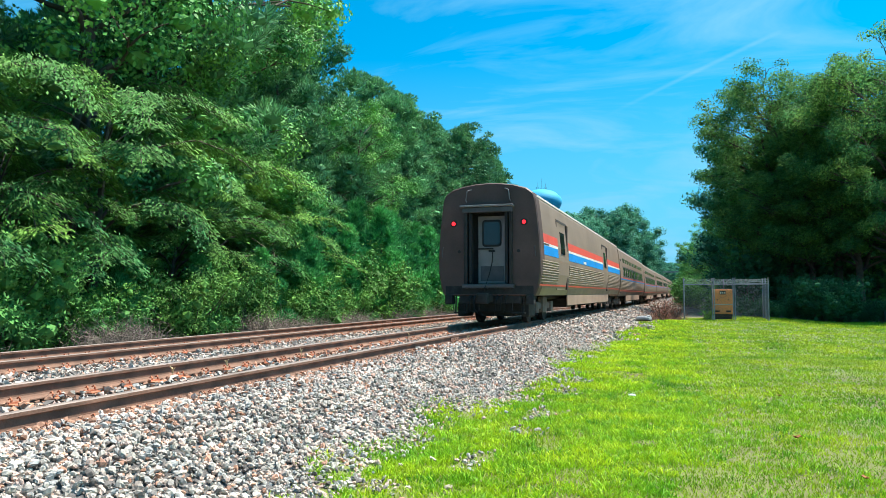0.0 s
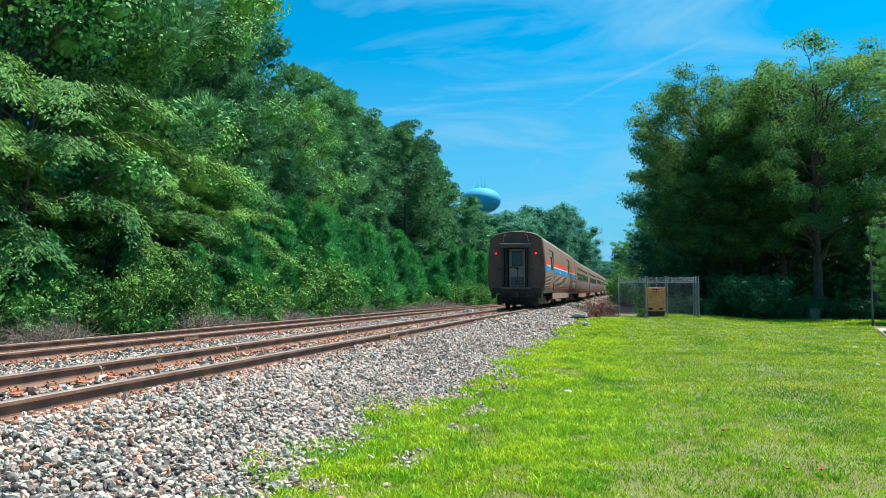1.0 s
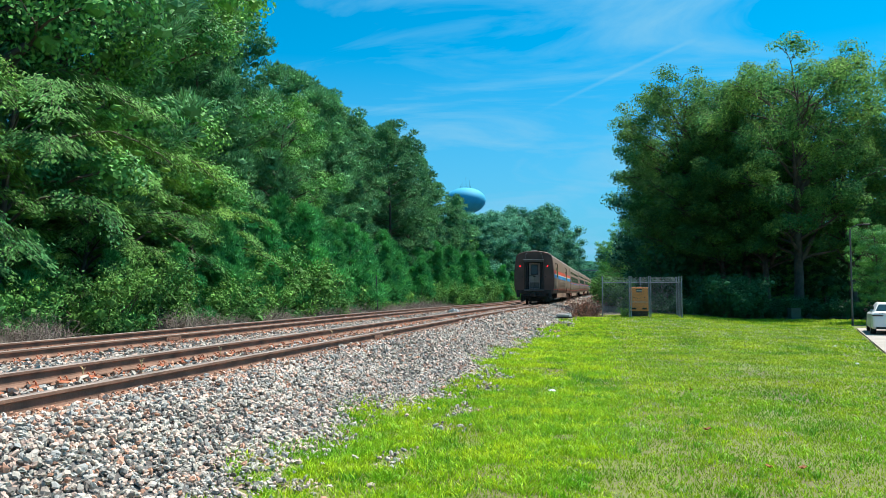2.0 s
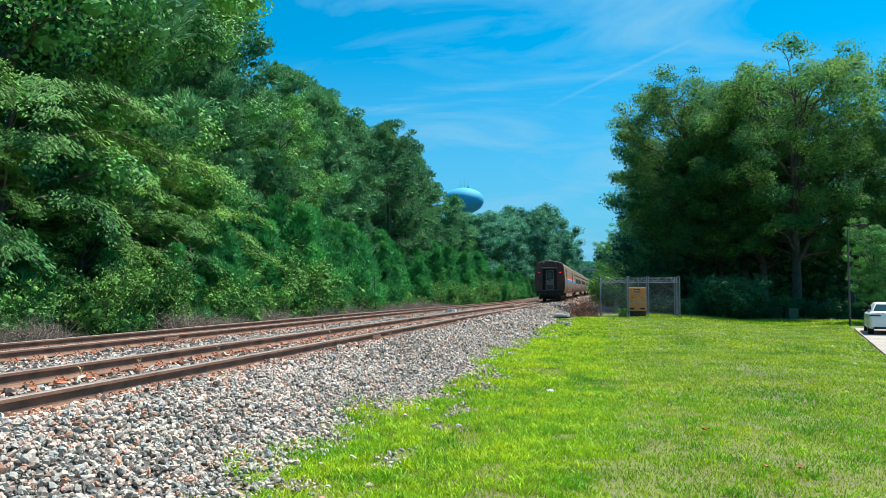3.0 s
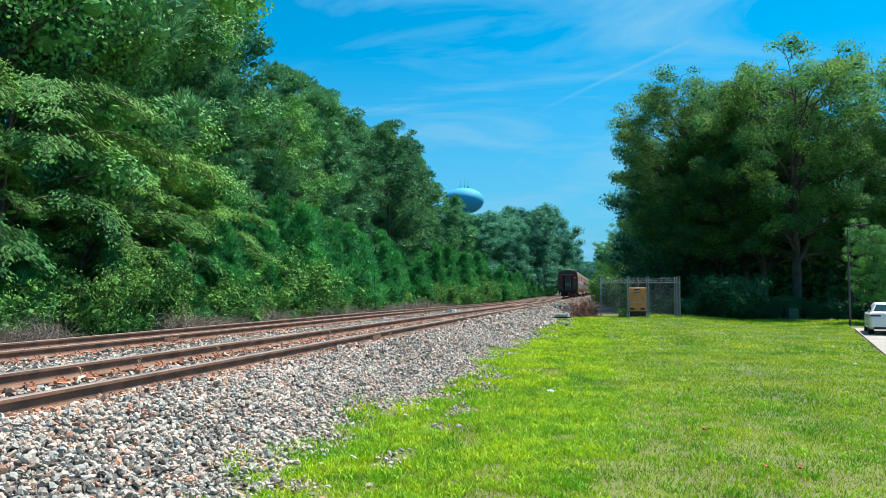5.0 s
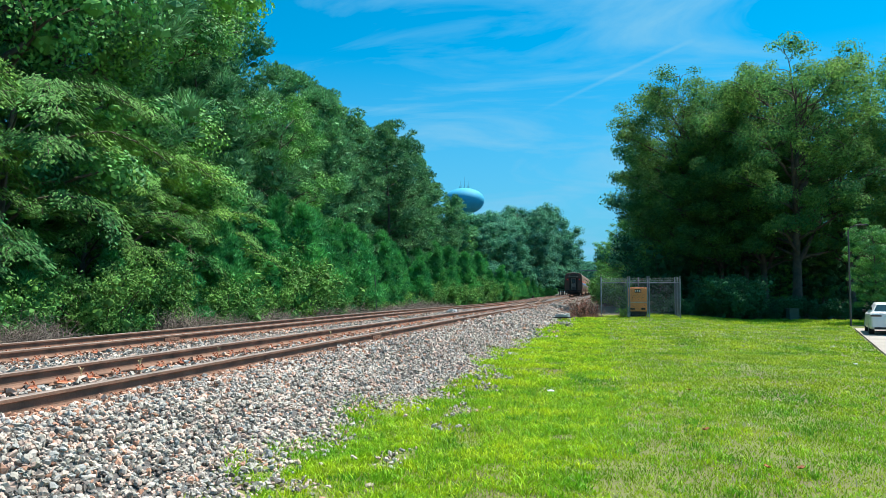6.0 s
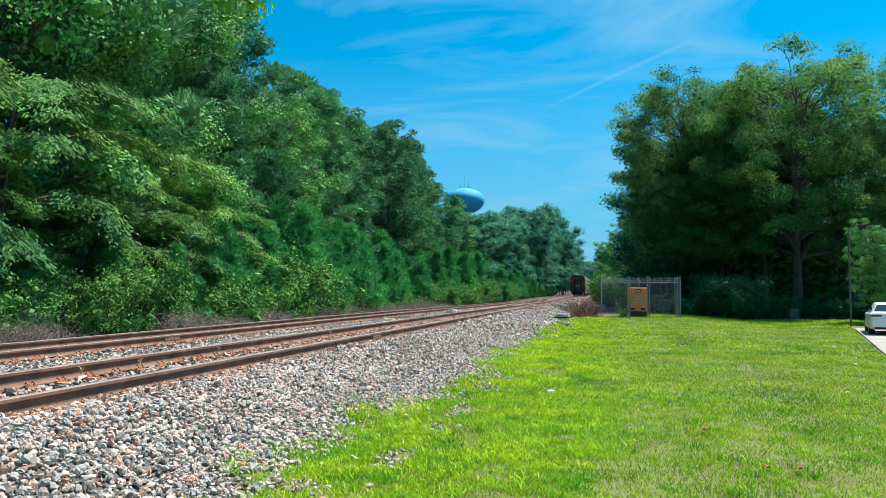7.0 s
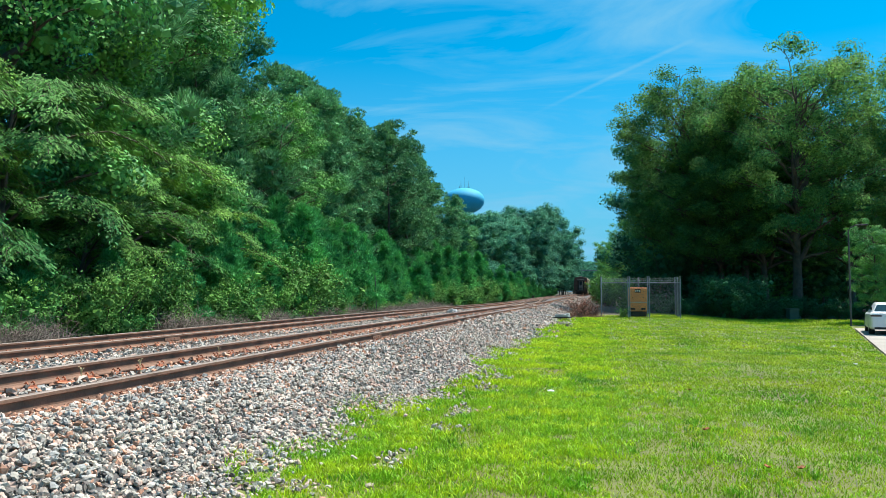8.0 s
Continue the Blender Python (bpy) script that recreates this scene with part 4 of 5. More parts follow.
def build_crossover():
    """Turnout rails that lead from the near track over to the far one."""
    ob = thing("crossover", "rusty crossover rails between the two tracks", "railway switch", (0, 0, 0))
    over = lambda y: sum(min(1.0, max(0.0, (y + o - 44) / 74)) for o in range(-9, 10, 3)) / 7
    f = lambda y: NEAR_MID + (FAR_MID - NEAR_MID) * over(y)
    rise = lambda y: NEAR_TOP - 0.18 + (FAR_TOP - NEAR_TOP) * over(y) + 0.004 + float(sag(y))
    for sx in (-0.7525, 0.7525):
        part("switch_rail", rail_mesh(36, 126, lambda y: f(y) + sx, 60, rise), None, ob)
    # frog and guard rails
    for gx, y0 in ((NEAR_MID + 0.66, 52.0), (NEAR_MID - 0.66, 52.0), (FAR_MID + 0.66, 78.0)):
        top = (NEAR_TOP if gx > -8 else FAR_TOP) + float(sag(y0 + 2))
        part("guard_rail", box(gx - 0.03, gx + 0.03, y0, y0 + 4.5, top - 0.17, top - 0.005, 0.006), M["rust"], ob)
    for i, y in enumerate(np.arange(46, 117, 1.02)):
        part("long_tie", box(f(y) - 1.7, f(y) + 1.5, y - 0.11, y + 0.11, rise(y) - 0.15, rise(y) - 0.01, 0.012), M["tie"], ob)
    bm = tube([(NEAR_MID - 0.9, 47.2, NEAR_TOP - 0.15), (NEAR_MID + 1.9, 47.2, NEAR_TOP - 0.16)], 0.025)
    part("throw_rod", bm, M["rust"], ob)
    bm = tube([(NEAR_MID + 1.2, 42.5, 0.60), (-3.6, 43.0, 0.42), (-2.9, 42.6, 0.22), (-2.4, 41.6, 0.16)], 0.03, 0.03, 6)
    part("cable_hose", bm, M["signalgrey"], ob, "pale grey cable hose over the ballast")


build_crossover()


def build_switch_machine(x, y, z, turn, label):
    ob = thing("switch_machine", label, "switch machine", (x, y, z), turn, "trackside equipment")
    ob.scale = (0.62, 0.62, 0.62)
    part("housing", box(-0.35, 0.35, -0.6, 0.6, 0.10, 0.30, 0.04), M["signalgrey"], ob)
    part("lid", box(-0.30, 0.30, -0.25, 0.52, 0.30, 0.36, 0.025), M["signalgrey"], ob)
    part("base_plate", box(-0.45, 0.45, -0.7, 0.7, 0.0, 0.10, 0.02), M["under"], ob)
    part("motor", disc((0, -0.45, 0.34), 0.11, 0.3, "y", 14), M["signalgrey"], ob)


build_switch_machine(-7.75, 38.0, 0.50, 4, "light grey switch machine between the two tracks")
build_switch_machine(-2.35, 41.5, 0.20, 75, "grey trackside box on the ballast edge")

# ---- train ----
BODY = [(1.40, 0.86), (1.50, 1.10), (1.575, 1.55), (1.585, 2.0), (1.56, 2.5), (1.515, 3.0), (1.465, 3.45), (1.425, 3.72), (1.355, 3.90), (1.15, 4.05), (0.80, 4.15), (0.4, 4.21), (0.0, 4.23)]


def half_width(z):
    for (x0, z0), (x1, z1) in zip(BODY, BODY[1:]):
        if z0 <= z <= z1:
            return x0 + (x1 - x0) * (z - z0) / (z1 - z0)
    return BODY[0][0]


def shell(y0, y1, grow=0.0, hole=None):
    """The body's skin between y0 and y1, with plain ends."""
    ring = [(x + grow, z) for x, z in BODY[:-1]] + [(0, BODY[-1][1] + grow)] + [(-x - grow, z) for x, z in BODY[-2::-1]]
    bm = bmesh.new()
    a = [bm.verts.new((x, y0, z)) for x, z in ring]
    b = [bm.verts.new((x, y1, z)) for x, z in ring]
    n = len(ring)
    for i in range(n):
        f = bm.faces.new((a[i], b[i], b[(i + 1) % n], a[(i + 1) % n]))
        if i >= 8 and i <= n - 10:
            f.material_index = 1
    bm.faces.new(a); bm.faces.new(b[::-1])
    bmesh.ops.recalc_face_normals(bm, faces=bm.faces[:])
    return bm


def band(side, y0, y1, z0, z1, out=0.006, thick=0.012, bulge=0.0):
    """A strip that lies on the body's side, following its slope."""
    x0, x1 = half_width(z0), half_width(z1)
    bm = bmesh.new()
    rows = []
    for y in (y0, y1):
        p = [(x0 + out - thick, z0), (x0 + out, z0)]
        if bulge:
            p += [((x0 + x1) / 2 + out + bulge, (z0 + z1) / 2)]
        p += [(x1 + out, z1), (x1 + out - thick, z1)]
        rows.append([bm.verts.new((side * x, y, z)) for x, z in p])
    k = len(rows[0])
    for i in range(k):
        bm.faces.new((rows[0][i], rows[0][(i + 1) % k], rows[1][(i + 1) % k], rows[1][i]))
    bm.faces.new(rows[0]); bm.faces.new(rows[1])
    bmesh.ops.recalc_face_normals(bm, faces=bm.faces[:])
    return bm


def truck(parent, y):
    """A four-wheeled truck under a car."""
    for sx in (-1, 1):
        bm = box(sx * 0.98 - 0.07, sx * 0.98 + 0.07, y - 1.75, y + 1.75, 0.42, 0.62, 0.03)
        box(sx * 1.02 - 0.09, sx * 1.02 + 0.09, y - 0.35, y + 0.35, 0.30, 0.80, 0.03, bm)
        for k in (-1.3, 1.3):
            box(sx * 1.02 - 0.1, sx * 1.02 + 0.1, y + k - 0.2, y + k + 0.2, 0.30, 0.66, 0.03, bm)
        part("side_frame", bm, M["truckdust"], parent)
    part("bolster", box(-1.1, 1.1, y - 0.3, y + 0.3, 0.5, 0.85, 0.04), M["under"], parent)
    for k in (-1.3, 1.3):
        bm = disc((0, y + k, 0.457), 0.08, 1.5, "x", 10)
        for sx in (-1, 1):
            disc((sx * 0.765, y + k, 0.457), 0.457, 0.13, "x", 24, bm)
            disc((sx * 0.69, y + k, 0.46), 0.45, 0.03, "x", 24, bm)
        part("wheelset", bm, M["under"], parent)


def side_door(car, side, y0, y1, z0=1.05, z1=3.32):
    """A recessed side door with a dark pocket frame and a small pane."""
    d = part("side_door", band(side, y0, y1, z0, z1, 0.014, 0.03), M["steel"], car)
    for a, b, o in ((y0 - 0.06, y0 + 0.05, 0.02), (y1, y1 + 0.2, 0.085)):
        part("door_jamb", band(side, a, b, z0, z1, o, 0.1), M["jamb"], d)
    part("door_head", band(side, y0, y1 + 0.3, z1, z1 + 0.08, 0.020, 0.03), M["under"], d)
    part("door_window", band(side, y0 + 0.5, y1 - 0.5, 2.25, 3.0, 0.019, 0.03), M["darkglass"], d)
    return d


def stripes(car, y0, y1):
    for side in (-1, 1):
        for nm, z0, z1 in (("red_stripe", 2.46, 2.74), ("white_stripe", 2.375, 2.46), ("blue_stripe", 2.09, 2.375)):
            part(nm, band(side, y0, y1, z0, z1, 0.006, 0.01), M[nm.split("_")[0]], car)


def ribs(car, y0, y1, z0=1.24, z1=1.94, n=9):
    for side in (-1, 1):
        h = (z1 - z0) / n
        for i in range(n):
            part("rib", band(side, y0, y1, z0 + i * h + 0.012, z0 + (i + 1) * h - 0.012, 0.004, 0.012, 0.018), M["steel"], car)


def under_gear(car, length):
    for y in (3.1, length - 3.1):
        truck(car, y)
    part("underframe", box(-0.9, 0.9, 0.35, length - 0.35, 0.72, 0.87, 0.02), M["under"], car)
    for side in (-1, 1):
        part("skirt", band(side, 5.6, length - 5.6, 0.88, 1.10, 0.008, 0.02), M["skirt"], car)
        part("lower_skirt", box(side * 1.40 - 0.02, side * 1.40 + 0.02, 5.9, length - 5.9, 0.48, 0.87, 0.008), M["skirt"], car)
        part("red_line", band(side, 0.15, length - 0.15, 1.15, 1.20, 0.010, 0.012), M["red"], car)
    for i, y in enumerate((7.0, 9.6, 12.5, 15.0, 17.6)):
        part("equipment_box", box(-1.2, 1.2, y, y + 1.7, 0.40 + 0.05 * (i % 2), 0.74, 0.04), M["under"], car)


def build_rear_car(length=26.0):
    car = thing("baggage_car", "stainless baggage car with sooty brown end and red-white-blue stripes", "train car", (NEAR_MID, 22, NEAR_TOP), 0, "cars of the train")
    part("body", shell(0.52, length - 0.2), [M["steel"], M["roofmetal"]], car, "dull stainless steel body")
    # end: a brown collar round a deep doorway
    outer = [(x, z) for x, z in BODY[:-1]] + [(0, BODY[-1][1])] + [(-x, z) for x, z in BODY[-2::-1]]
    inner_w, inner_lo, inner_hi = 0.74, 1.18, 3.52
    bm = bmesh.new()
    def ring(grow, y):
        return [bm.verts.new((x * grow, y, 2.5 + (z - 2.5) * grow)) for x, z in outer]
    r0, r1, r2 = ring(1.004, 0.56), ring(1.004, 0.05), ring(0.985, 0.0)
    n = len(outer)
    hole = []
    for x, z in outer:  # each outline corner meets its nearest spot on the doorway's edge
        t = max(inner_lo, min(inner_hi, z))
        w = inner_w if x > 0.6 else -inner_w if x < -0.6 else x * 1.0
        hole.append((w, inner_hi if z > 3.9 else t))
    h0 = [bm.verts.new((x, 0.0, z)) for x, z in hole]
    h1 = [bm.verts.new((x, 0.49, z)) for x, z in hole]
    for q, s in ((r0, r1), (r1, r2), (r2, h0), (h0, h1)):
        for i in range(n):
            j = (i + 1) % n
            try:
                bm.faces.new((q[i], q[j], s[j], s[i]))
            except ValueError:
                pass
    bmesh.ops.recalc_face_normals(bm, faces=bm.faces[:])
    end = part("end_wall", bm, M["endpaint"], car, "sooty dark brown painted end wall")
    part("lower_panel", box(-1.38, 1.38, -0.004, 0.2, 0.88, 1.17, 0.03), M["under"], car)
    part("doorway_back", box(-0.74, 0.74, 0.49, 0.51, 1.18, 3.52), M["black"], car)
    # gangway frame and hood
    for side in (-1, 1):
        part("gangway_post", box(side * 0.70 - 0.055, side * 0.70 + 0.055, -0.10, 0.14, 1.16, 3.40, 0.02), M["under"], car, "dark gangway side post")
        part("gangway_buffer", box(side * 0.56 - 0.05, side * 0.56 + 0.05, -0.07, 0.14, 1.22, 3.34, 0.03), M["black"], car)
    hood = part("gangway_hood", box(-0.84, 0.80, -0.24, 0.02, 3.50, 3.56, 0.015), M["doorgrey"], car, "pale grey hood over the gangway")
    part("hood_skirt", box(-0.78, 0.76, -0.16, 0.02, 3.34, 3.50, 0.02), M["trimgrey"], hood)
    part("threshold", box(-0.80, 0.80, -0.14, 0.12, 1.08, 1.20, 0.02), M["trimgrey"], car)
    door = part("end_door", box(-0.44, 0.44, 0.40, 0.46, 1.22, 3.28, 0.015), M["doorgrey"], car, "grey end door with a rounded window")
    bm = box(-0.30, 0.30, 0.375, 0.415, 2.34, 3.16, 0.0)
    bmesh.ops.bevel(bm, geom=[e for e in bm.edges if abs(e.verts[0].co.y - e.verts[1].co.y) > 0.01], offset=0.10, segments=4, affect="EDGES", profile=0.5)
    part("window_gasket", bm, M["black"], door)
    bm = box(-0.25, 0.25, 0.368, 0.40, 2.40, 3.10, 0.0)
    bmesh.ops.bevel(bm, geom=[e for e in bm.edges if abs(e.verts[0].co.y - e.verts[1].co.y) > 0.01], offset=0.08, segments=4, affect="EDGES", profile=0.5)
    part("door_pane", bm, M["darkglass"], door)
    part("crash_bar", box(-0.46, 0.05, 0.34, 0.39, 2.26, 2.30, 0.008), M["black"], door)
    part("door_latch", box(-0.10, 0.10, 0.35, 0.40, 2.18, 2.24, 0.008), M["black"], door)
    part("kick_plate", box(-0.36, 0.36, 0.38, 0.406, 1.30, 1.75, 0.006), M["trimgrey"], door)
    part("cable", tube([(0.03, 0.33, 2.2), (0.05, 0.25, 1.9), (0.02, 0.0, 1.5), (-0.08, -0.16, 1.1), (-0.16, -0.2, 0.75)], 0.016, 0.016, 6), M["black"], car, "hanging black cable")
    for side in (-1, 1):
        lamp = part("tail_lamp", disc((side * 1.09, -0.02, 3.03), 0.055, 0.05, "y", 20), M["redlight"], car, "lit red tail lamp")
        part("lamp_rim", disc((side * 1.09, -0.008, 3.03), 0.105, 0.03, "y", 20), M["black"], lamp)
        part("marker_hole", disc((side * 0.92, -0.008, 2.18), 0.05, 0.02, "y", 12), M["black"], car)
        part("top_grab_iron", tube([(side * 0.62 - 0.1 * side, -0.02, 4.05), (side * 0.64, -0.10, 4.0), (side * 0.68, -0.10, 3.72), (side * 0.68, -0.02, 3.68)], 0.018, 0.018, 6), M["doorgrey"], car)
        part("side_grab_iron", tube([(side * 1.42, -0.02, 2.32), (side * 1.42, -0.09, 2.30), (side * 1.44, -0.09, 2.05), (side * 1.44, -0.02, 2.02)], 0.014, 0.014, 6), M["trimgrey"], car)
        bm = tube([(side * 1.05, 0.1, 0.9), (side * 1.05, 0.02, 0.35)], 0.02, 0.02, 6)
        tube([(side * 0.70, 0.1, 0.9), (side * 0.70, 0.02, 0.35)], 0.02, 0.02, 6, bm)
        box(side * 0.875 - 0.22, side * 0.875 + 0.22, -0.05, 0.15, 0.33, 0.37, 0.01, bm)
        part("step_stirrup", bm, M["under"], car)
        part("corner_bracket", box(side * 1.25 - 0.12, side * 1.25 + 0.12, -0.05, 0.25, 0.60, 0.90, 0.03), M["under"], car)
        for k, x in enumerate((0.28, 0.42, 0.56)):
            part("air_hose", tube([(side * x, 0.0, 0.86), (side * x, -0.18, 0.72), (side * (x - 0.03), -0.22, 0.45), (side * (x - 0.1), -0.10, 0.28 + 0.04 * k)], 0.026, 0.022, 6), M["black"], car)
    cp = part("coupler", box(-0.13, 0.13, -0.55, 0.6, 0.66, 0.90, 0.04), M["under"], car)
    part("knuckle", box(-0.20, 0.16, -0.72, -0.45, 0.62, 0.94, 0.06), M["under"], cp)
    part("buffer_beam", box(-0.95, 0.95, 0.05, 0.35, 0.62, 0.90, 0.03), M["under"], car)
    part("roof_vent", box(-0.28, 0.22, 0.7, 1.5, 4.2, 4.30, 0.03), M["roofmetal"], car)
    part("roof_rail", box(1.375, 1.415, 0.3, length - 0.3, 3.80, 3.86, 0.01), M["white"], car)
    part("number_bars", band(1, 0.55, 1.4, 2.395, 2.44, 0.012, 0.01), M["trimgrey"], car)
    ds = ((3.2, 5.0), (16.6, 18.4))
    spans = ((0.25, 3.1), (5.35, 16.5), (18.75, length - 0.25))
    for a, b in spans:
        stripes(car, a, b)
        ribs(car, a, b)
    for a, b in ds:
        for side in (-1, 1):
            side_door(car, side, a, b)
    part("arrow_mark", band(1, 9.2, 10.0, 2.12, 2.22, 0.012, 0.01), M["white"], car)
    under_gear(car, length)
    bm = box(-1.1, 1.1, 0.5, 0.8, 0.36, 0.80, 0.03)
    box(-0.55, 0.55, 0.9, 4.6, 0.22, 0.50, 0.03, bm)
    box(-1.12, -0.88, 0.45, 1.4, 0.22, 0.66, 0.04, bm)
    box(0.88, 1.12, 0.45, 1.4, 0.22, 0.66, 0.04, bm)
    box(-0.62, 0.62, 4.6, 5.2, 0.2, 0.75, 0.03, bm)
    part("brake_rigging", bm, M["under"], car)
    return car


def build_sleeper(length=26.0):
    car = thing("sleeping_car", "stainless sleeping car with two rows of dark windows", "train car", (NEAR_MID, 48, NEAR_TOP), 0, "cars of the train")
    part("body", shell(0.2, length - 0.2), [M["steel"], M["roofmetal"]], car)
    part("diaphragm", box(-0.75, 0.75, -0.2, 0.22, 1.1, 3.5, 0.06), M["black"], car)
    part("far_diaphragm", box(-0.75, 0.75, length - 0.22, length + 0.05, 1.1, 3.5, 0.06), M["black"], car)
    ribs(car, 0.25, length - 0.25, 1.24, 1.84, 7)
    for side in (-1, 1):
        part("window_band", band(side, 2.2, length - 2.6, 2.08, 2.80, 0.006, 0.012), M["trimgrey"], car)
        for i in range(12):
            y = 2.6 + i * 1.72
            part("window", band(side, y, y + 1.15, 2.16, 2.72, 0.010, 0.014), M["darkglass"], car)
            part("upper_window", band(side, y, y + 1.0, 3.06, 3.34, 0.010, 0.014), M["darkglass"], car)
        for nm, z0, z1 in (("red_stripe", 1.98, 2.05), ("blue_stripe", 1.90, 1.97)):
            part(nm, band(side, 0.3, length - 0.3, z0, z1, 0.008, 0.012), M[nm.split("_")[0]], car)
        part("vestibule_door", band(side, 0.5, 1.35, 1.05, 3.2, 0.014, 0.03), M["under"], car)
    part("roof_rail", box(1.375, 1.415, 0.3, length - 0.3, 3.80, 3.86, 0.01), M["white"], car)
    under_gear(car, length)
    return car


CARS = [build_rear_car(), build_sleeper()]
for mesh in {o.data for c in CARS for o in c.children_recursive}:
    mesh.transform(Matrix.Diagonal((0.972, 1, 0.98, 1)))  # the cars' true loading gauge
for _ in range(6):
    CARS.append(copy_thing(CARS[1], pose(NEAR_MID, 60, NEAR_TOP)))
CAR_PITCH, REAR_Y, SPEED = 26.25, 21.3, 18.5

# ---- fenced generator ----


def build_fence(x0, x1, y0, y1, z, height=2.35, top=2.05):
    f = thing("chain_link_fence", "galvanised chain-link enclosure with barbed wire on top", "fence", (0, 0, 0))
    corners = [(x0, y0), (x1, y0), (x1, y1), (x0, y1)]
    posts = [(x0, y0), (x0 + 1.54, y0), (x0 + 1.64, y0), (x0 + 2.65, y0), (x0 + 2.75, y0), (x1, y0), (x0, y1), (x1, y1), (x0 + 2.3, y1), (x0, (y0 + y1) / 2), (x1, (y0 + y1) / 2)]
    for x, y in posts:
        p = part("post", tube([(x, y, z - 0.1), (x, y, z + height)], 0.03, 0.03, 8), M["fencepost"], f)
        part("cap", disc((x, y, z + height + 0.02), 0.045, 0.05, "z", 8), M["fencepost"], p)
    for (xa, ya), (xb, yb) in zip(corners, corners[1:] + corners[:1]):
        part("top_rail", tube([(xa, ya, z + top), (xb, yb, z + top)], 0.02, 0.02, 6), M["fencepost"], f)
        for k in (0.12, 0.24):
            part("barbed_wire", tube([(xa, ya, z + top + k), (xb, yb, z + top + k)], 0.006, 0.006, 4), M["fencepost"], f)
        # woven wires, both ways, as thin strips
        ln = math.hypot(xb - xa, yb - ya)
        ux, uy = (xb - xa) / ln, (yb - ya) / ln
        vs, fs = [], []
        h, w = top - 0.03, 0.0021
        for s in np.arange(-h, ln, 0.085):
            for way in (1, -1):
                a, b = s, s + h
                za, zb = (0, h) if way == 1 else (h, 0)
                if a < 0:
                    za += way * (0 - a); a = 0
                if b > ln:
                    zb -= way * (b - ln); b = ln
                if b - a < 0.02:
                    continue
                o = len(vs)
                for q, zz in ((a, za), (b, zb)):
                    vs += [(xa + ux * q - uy * w, ya + uy * q + ux * w, z + 0.03 + zz - w), (xa + ux * q + uy * w, ya + uy * q - ux * w, z + 0.03 + zz + w)]
                fs.append((o, o + 1, o + 3, o + 2))
        part("mesh", raw("mesh", np.array(vs), np.array(fs), M["wire"]), None, f)
    return f


FX0, FY0 = -0.32, 45.4
FZ = float(ground_z(1.5, 46))
build_fence(FX0, FX0 + 4.48, FY0, FY0 + 3.4, FZ)


def build_generator():
    g = thing("generator", "orange-yellow metal generator cabinet on a dark skid", "generator", (FX0 + 2.14, FY0 + 1.0, FZ + 0.33))
    part("body", box(-0.54, 0.54, 0, 1.7, 0.0, 1.42, 0.03), M["yellow"], g)
    for z0, z1 in ((0.04, 0.52), (0.57, 1.38)):
        part("panel", box(-0.50, 0.50, -0.018, 0.01, z0, z1, 0.012), M["yellow"], g)
    part("panel_trim", box(-0.52, 0.52, -0.026, 0.0, 0.525, 0.565, 0.006), M["signalgrey"], g, "pale strip between the panels")
    part("sign_plate", box(-0.17, 0.17, -0.03, -0.016, 1.12, 1.32, 0.005), M["black"], g, "small black maker's plate")
    for x in (-0.11, 0.0, 0.11):
        part("plate_mark", box(x - 0.035, x + 0.035, -0.036, -0.028, 1.17, 1.27, 0.004), M["white"], g)
    for x in (-0.3, 0.3):
        part("vent", box(x - 0.13, x + 0.13, -0.03, -0.014, 0.10, 0.20, 0.005), M["black"], g)
        part("latch", box(x - 0.03, x + 0.03, -0.04, -0.016, 0.78, 0.84, 0.008), M["black"], g)
    part("skid", box(-0.5, 0.5, 0.04, 1.66, -0.3, 0.0, 0.02), M["under"], g, "dark steel skid under the cabinet")


build_generator()

# ---- water tower ----


def build_tower():
    x, y = from_view(0.0285, 337)
    t = thing("water_tower", "pale blue water tower with a rounded tank above the trees", "water tower", (x, y, 0))
    bm = bmesh.new()
    bmesh.ops.create_uvsphere(bm, u_segments=40, v_segments=20, radius=1)
    for v in bm.verts:
        v.co = Vector((v.co.x * 9.1, v.co.y * 9.1, 42.5 + v.co.z * (5.6 if v.co.z > 0 else 6.2)))
    part("tank", bm, M["tank"], t, "", True)
    part("stem", tube([(0, 0, 0), (0, 0, 4), (0, 0, 37)], 4.2, 2.6, 24), M["tank"], t)
    bm = bmesh.new()
    for k in range(10):
        a = k * math.tau / 10
        tube([(2.3 * math.cos(a), 2.3 * math.sin(a), 47.6), (2.3 * math.cos(a), 2.3 * math.sin(a), 49.0)], 0.06, 0.06, 4, bm)
    part("railing", bm, M["galv"], t)
    for a, h in ((-1.6, 51.2), (0.2, 53.0), (1.9, 51.4)):
        part("antenna", tube([(a, 0, 47.8), (a, 0, h)], 0.07, 0.04, 5), M["galv"], t)


build_tower()

# ---- road, car, lamp, small things ----


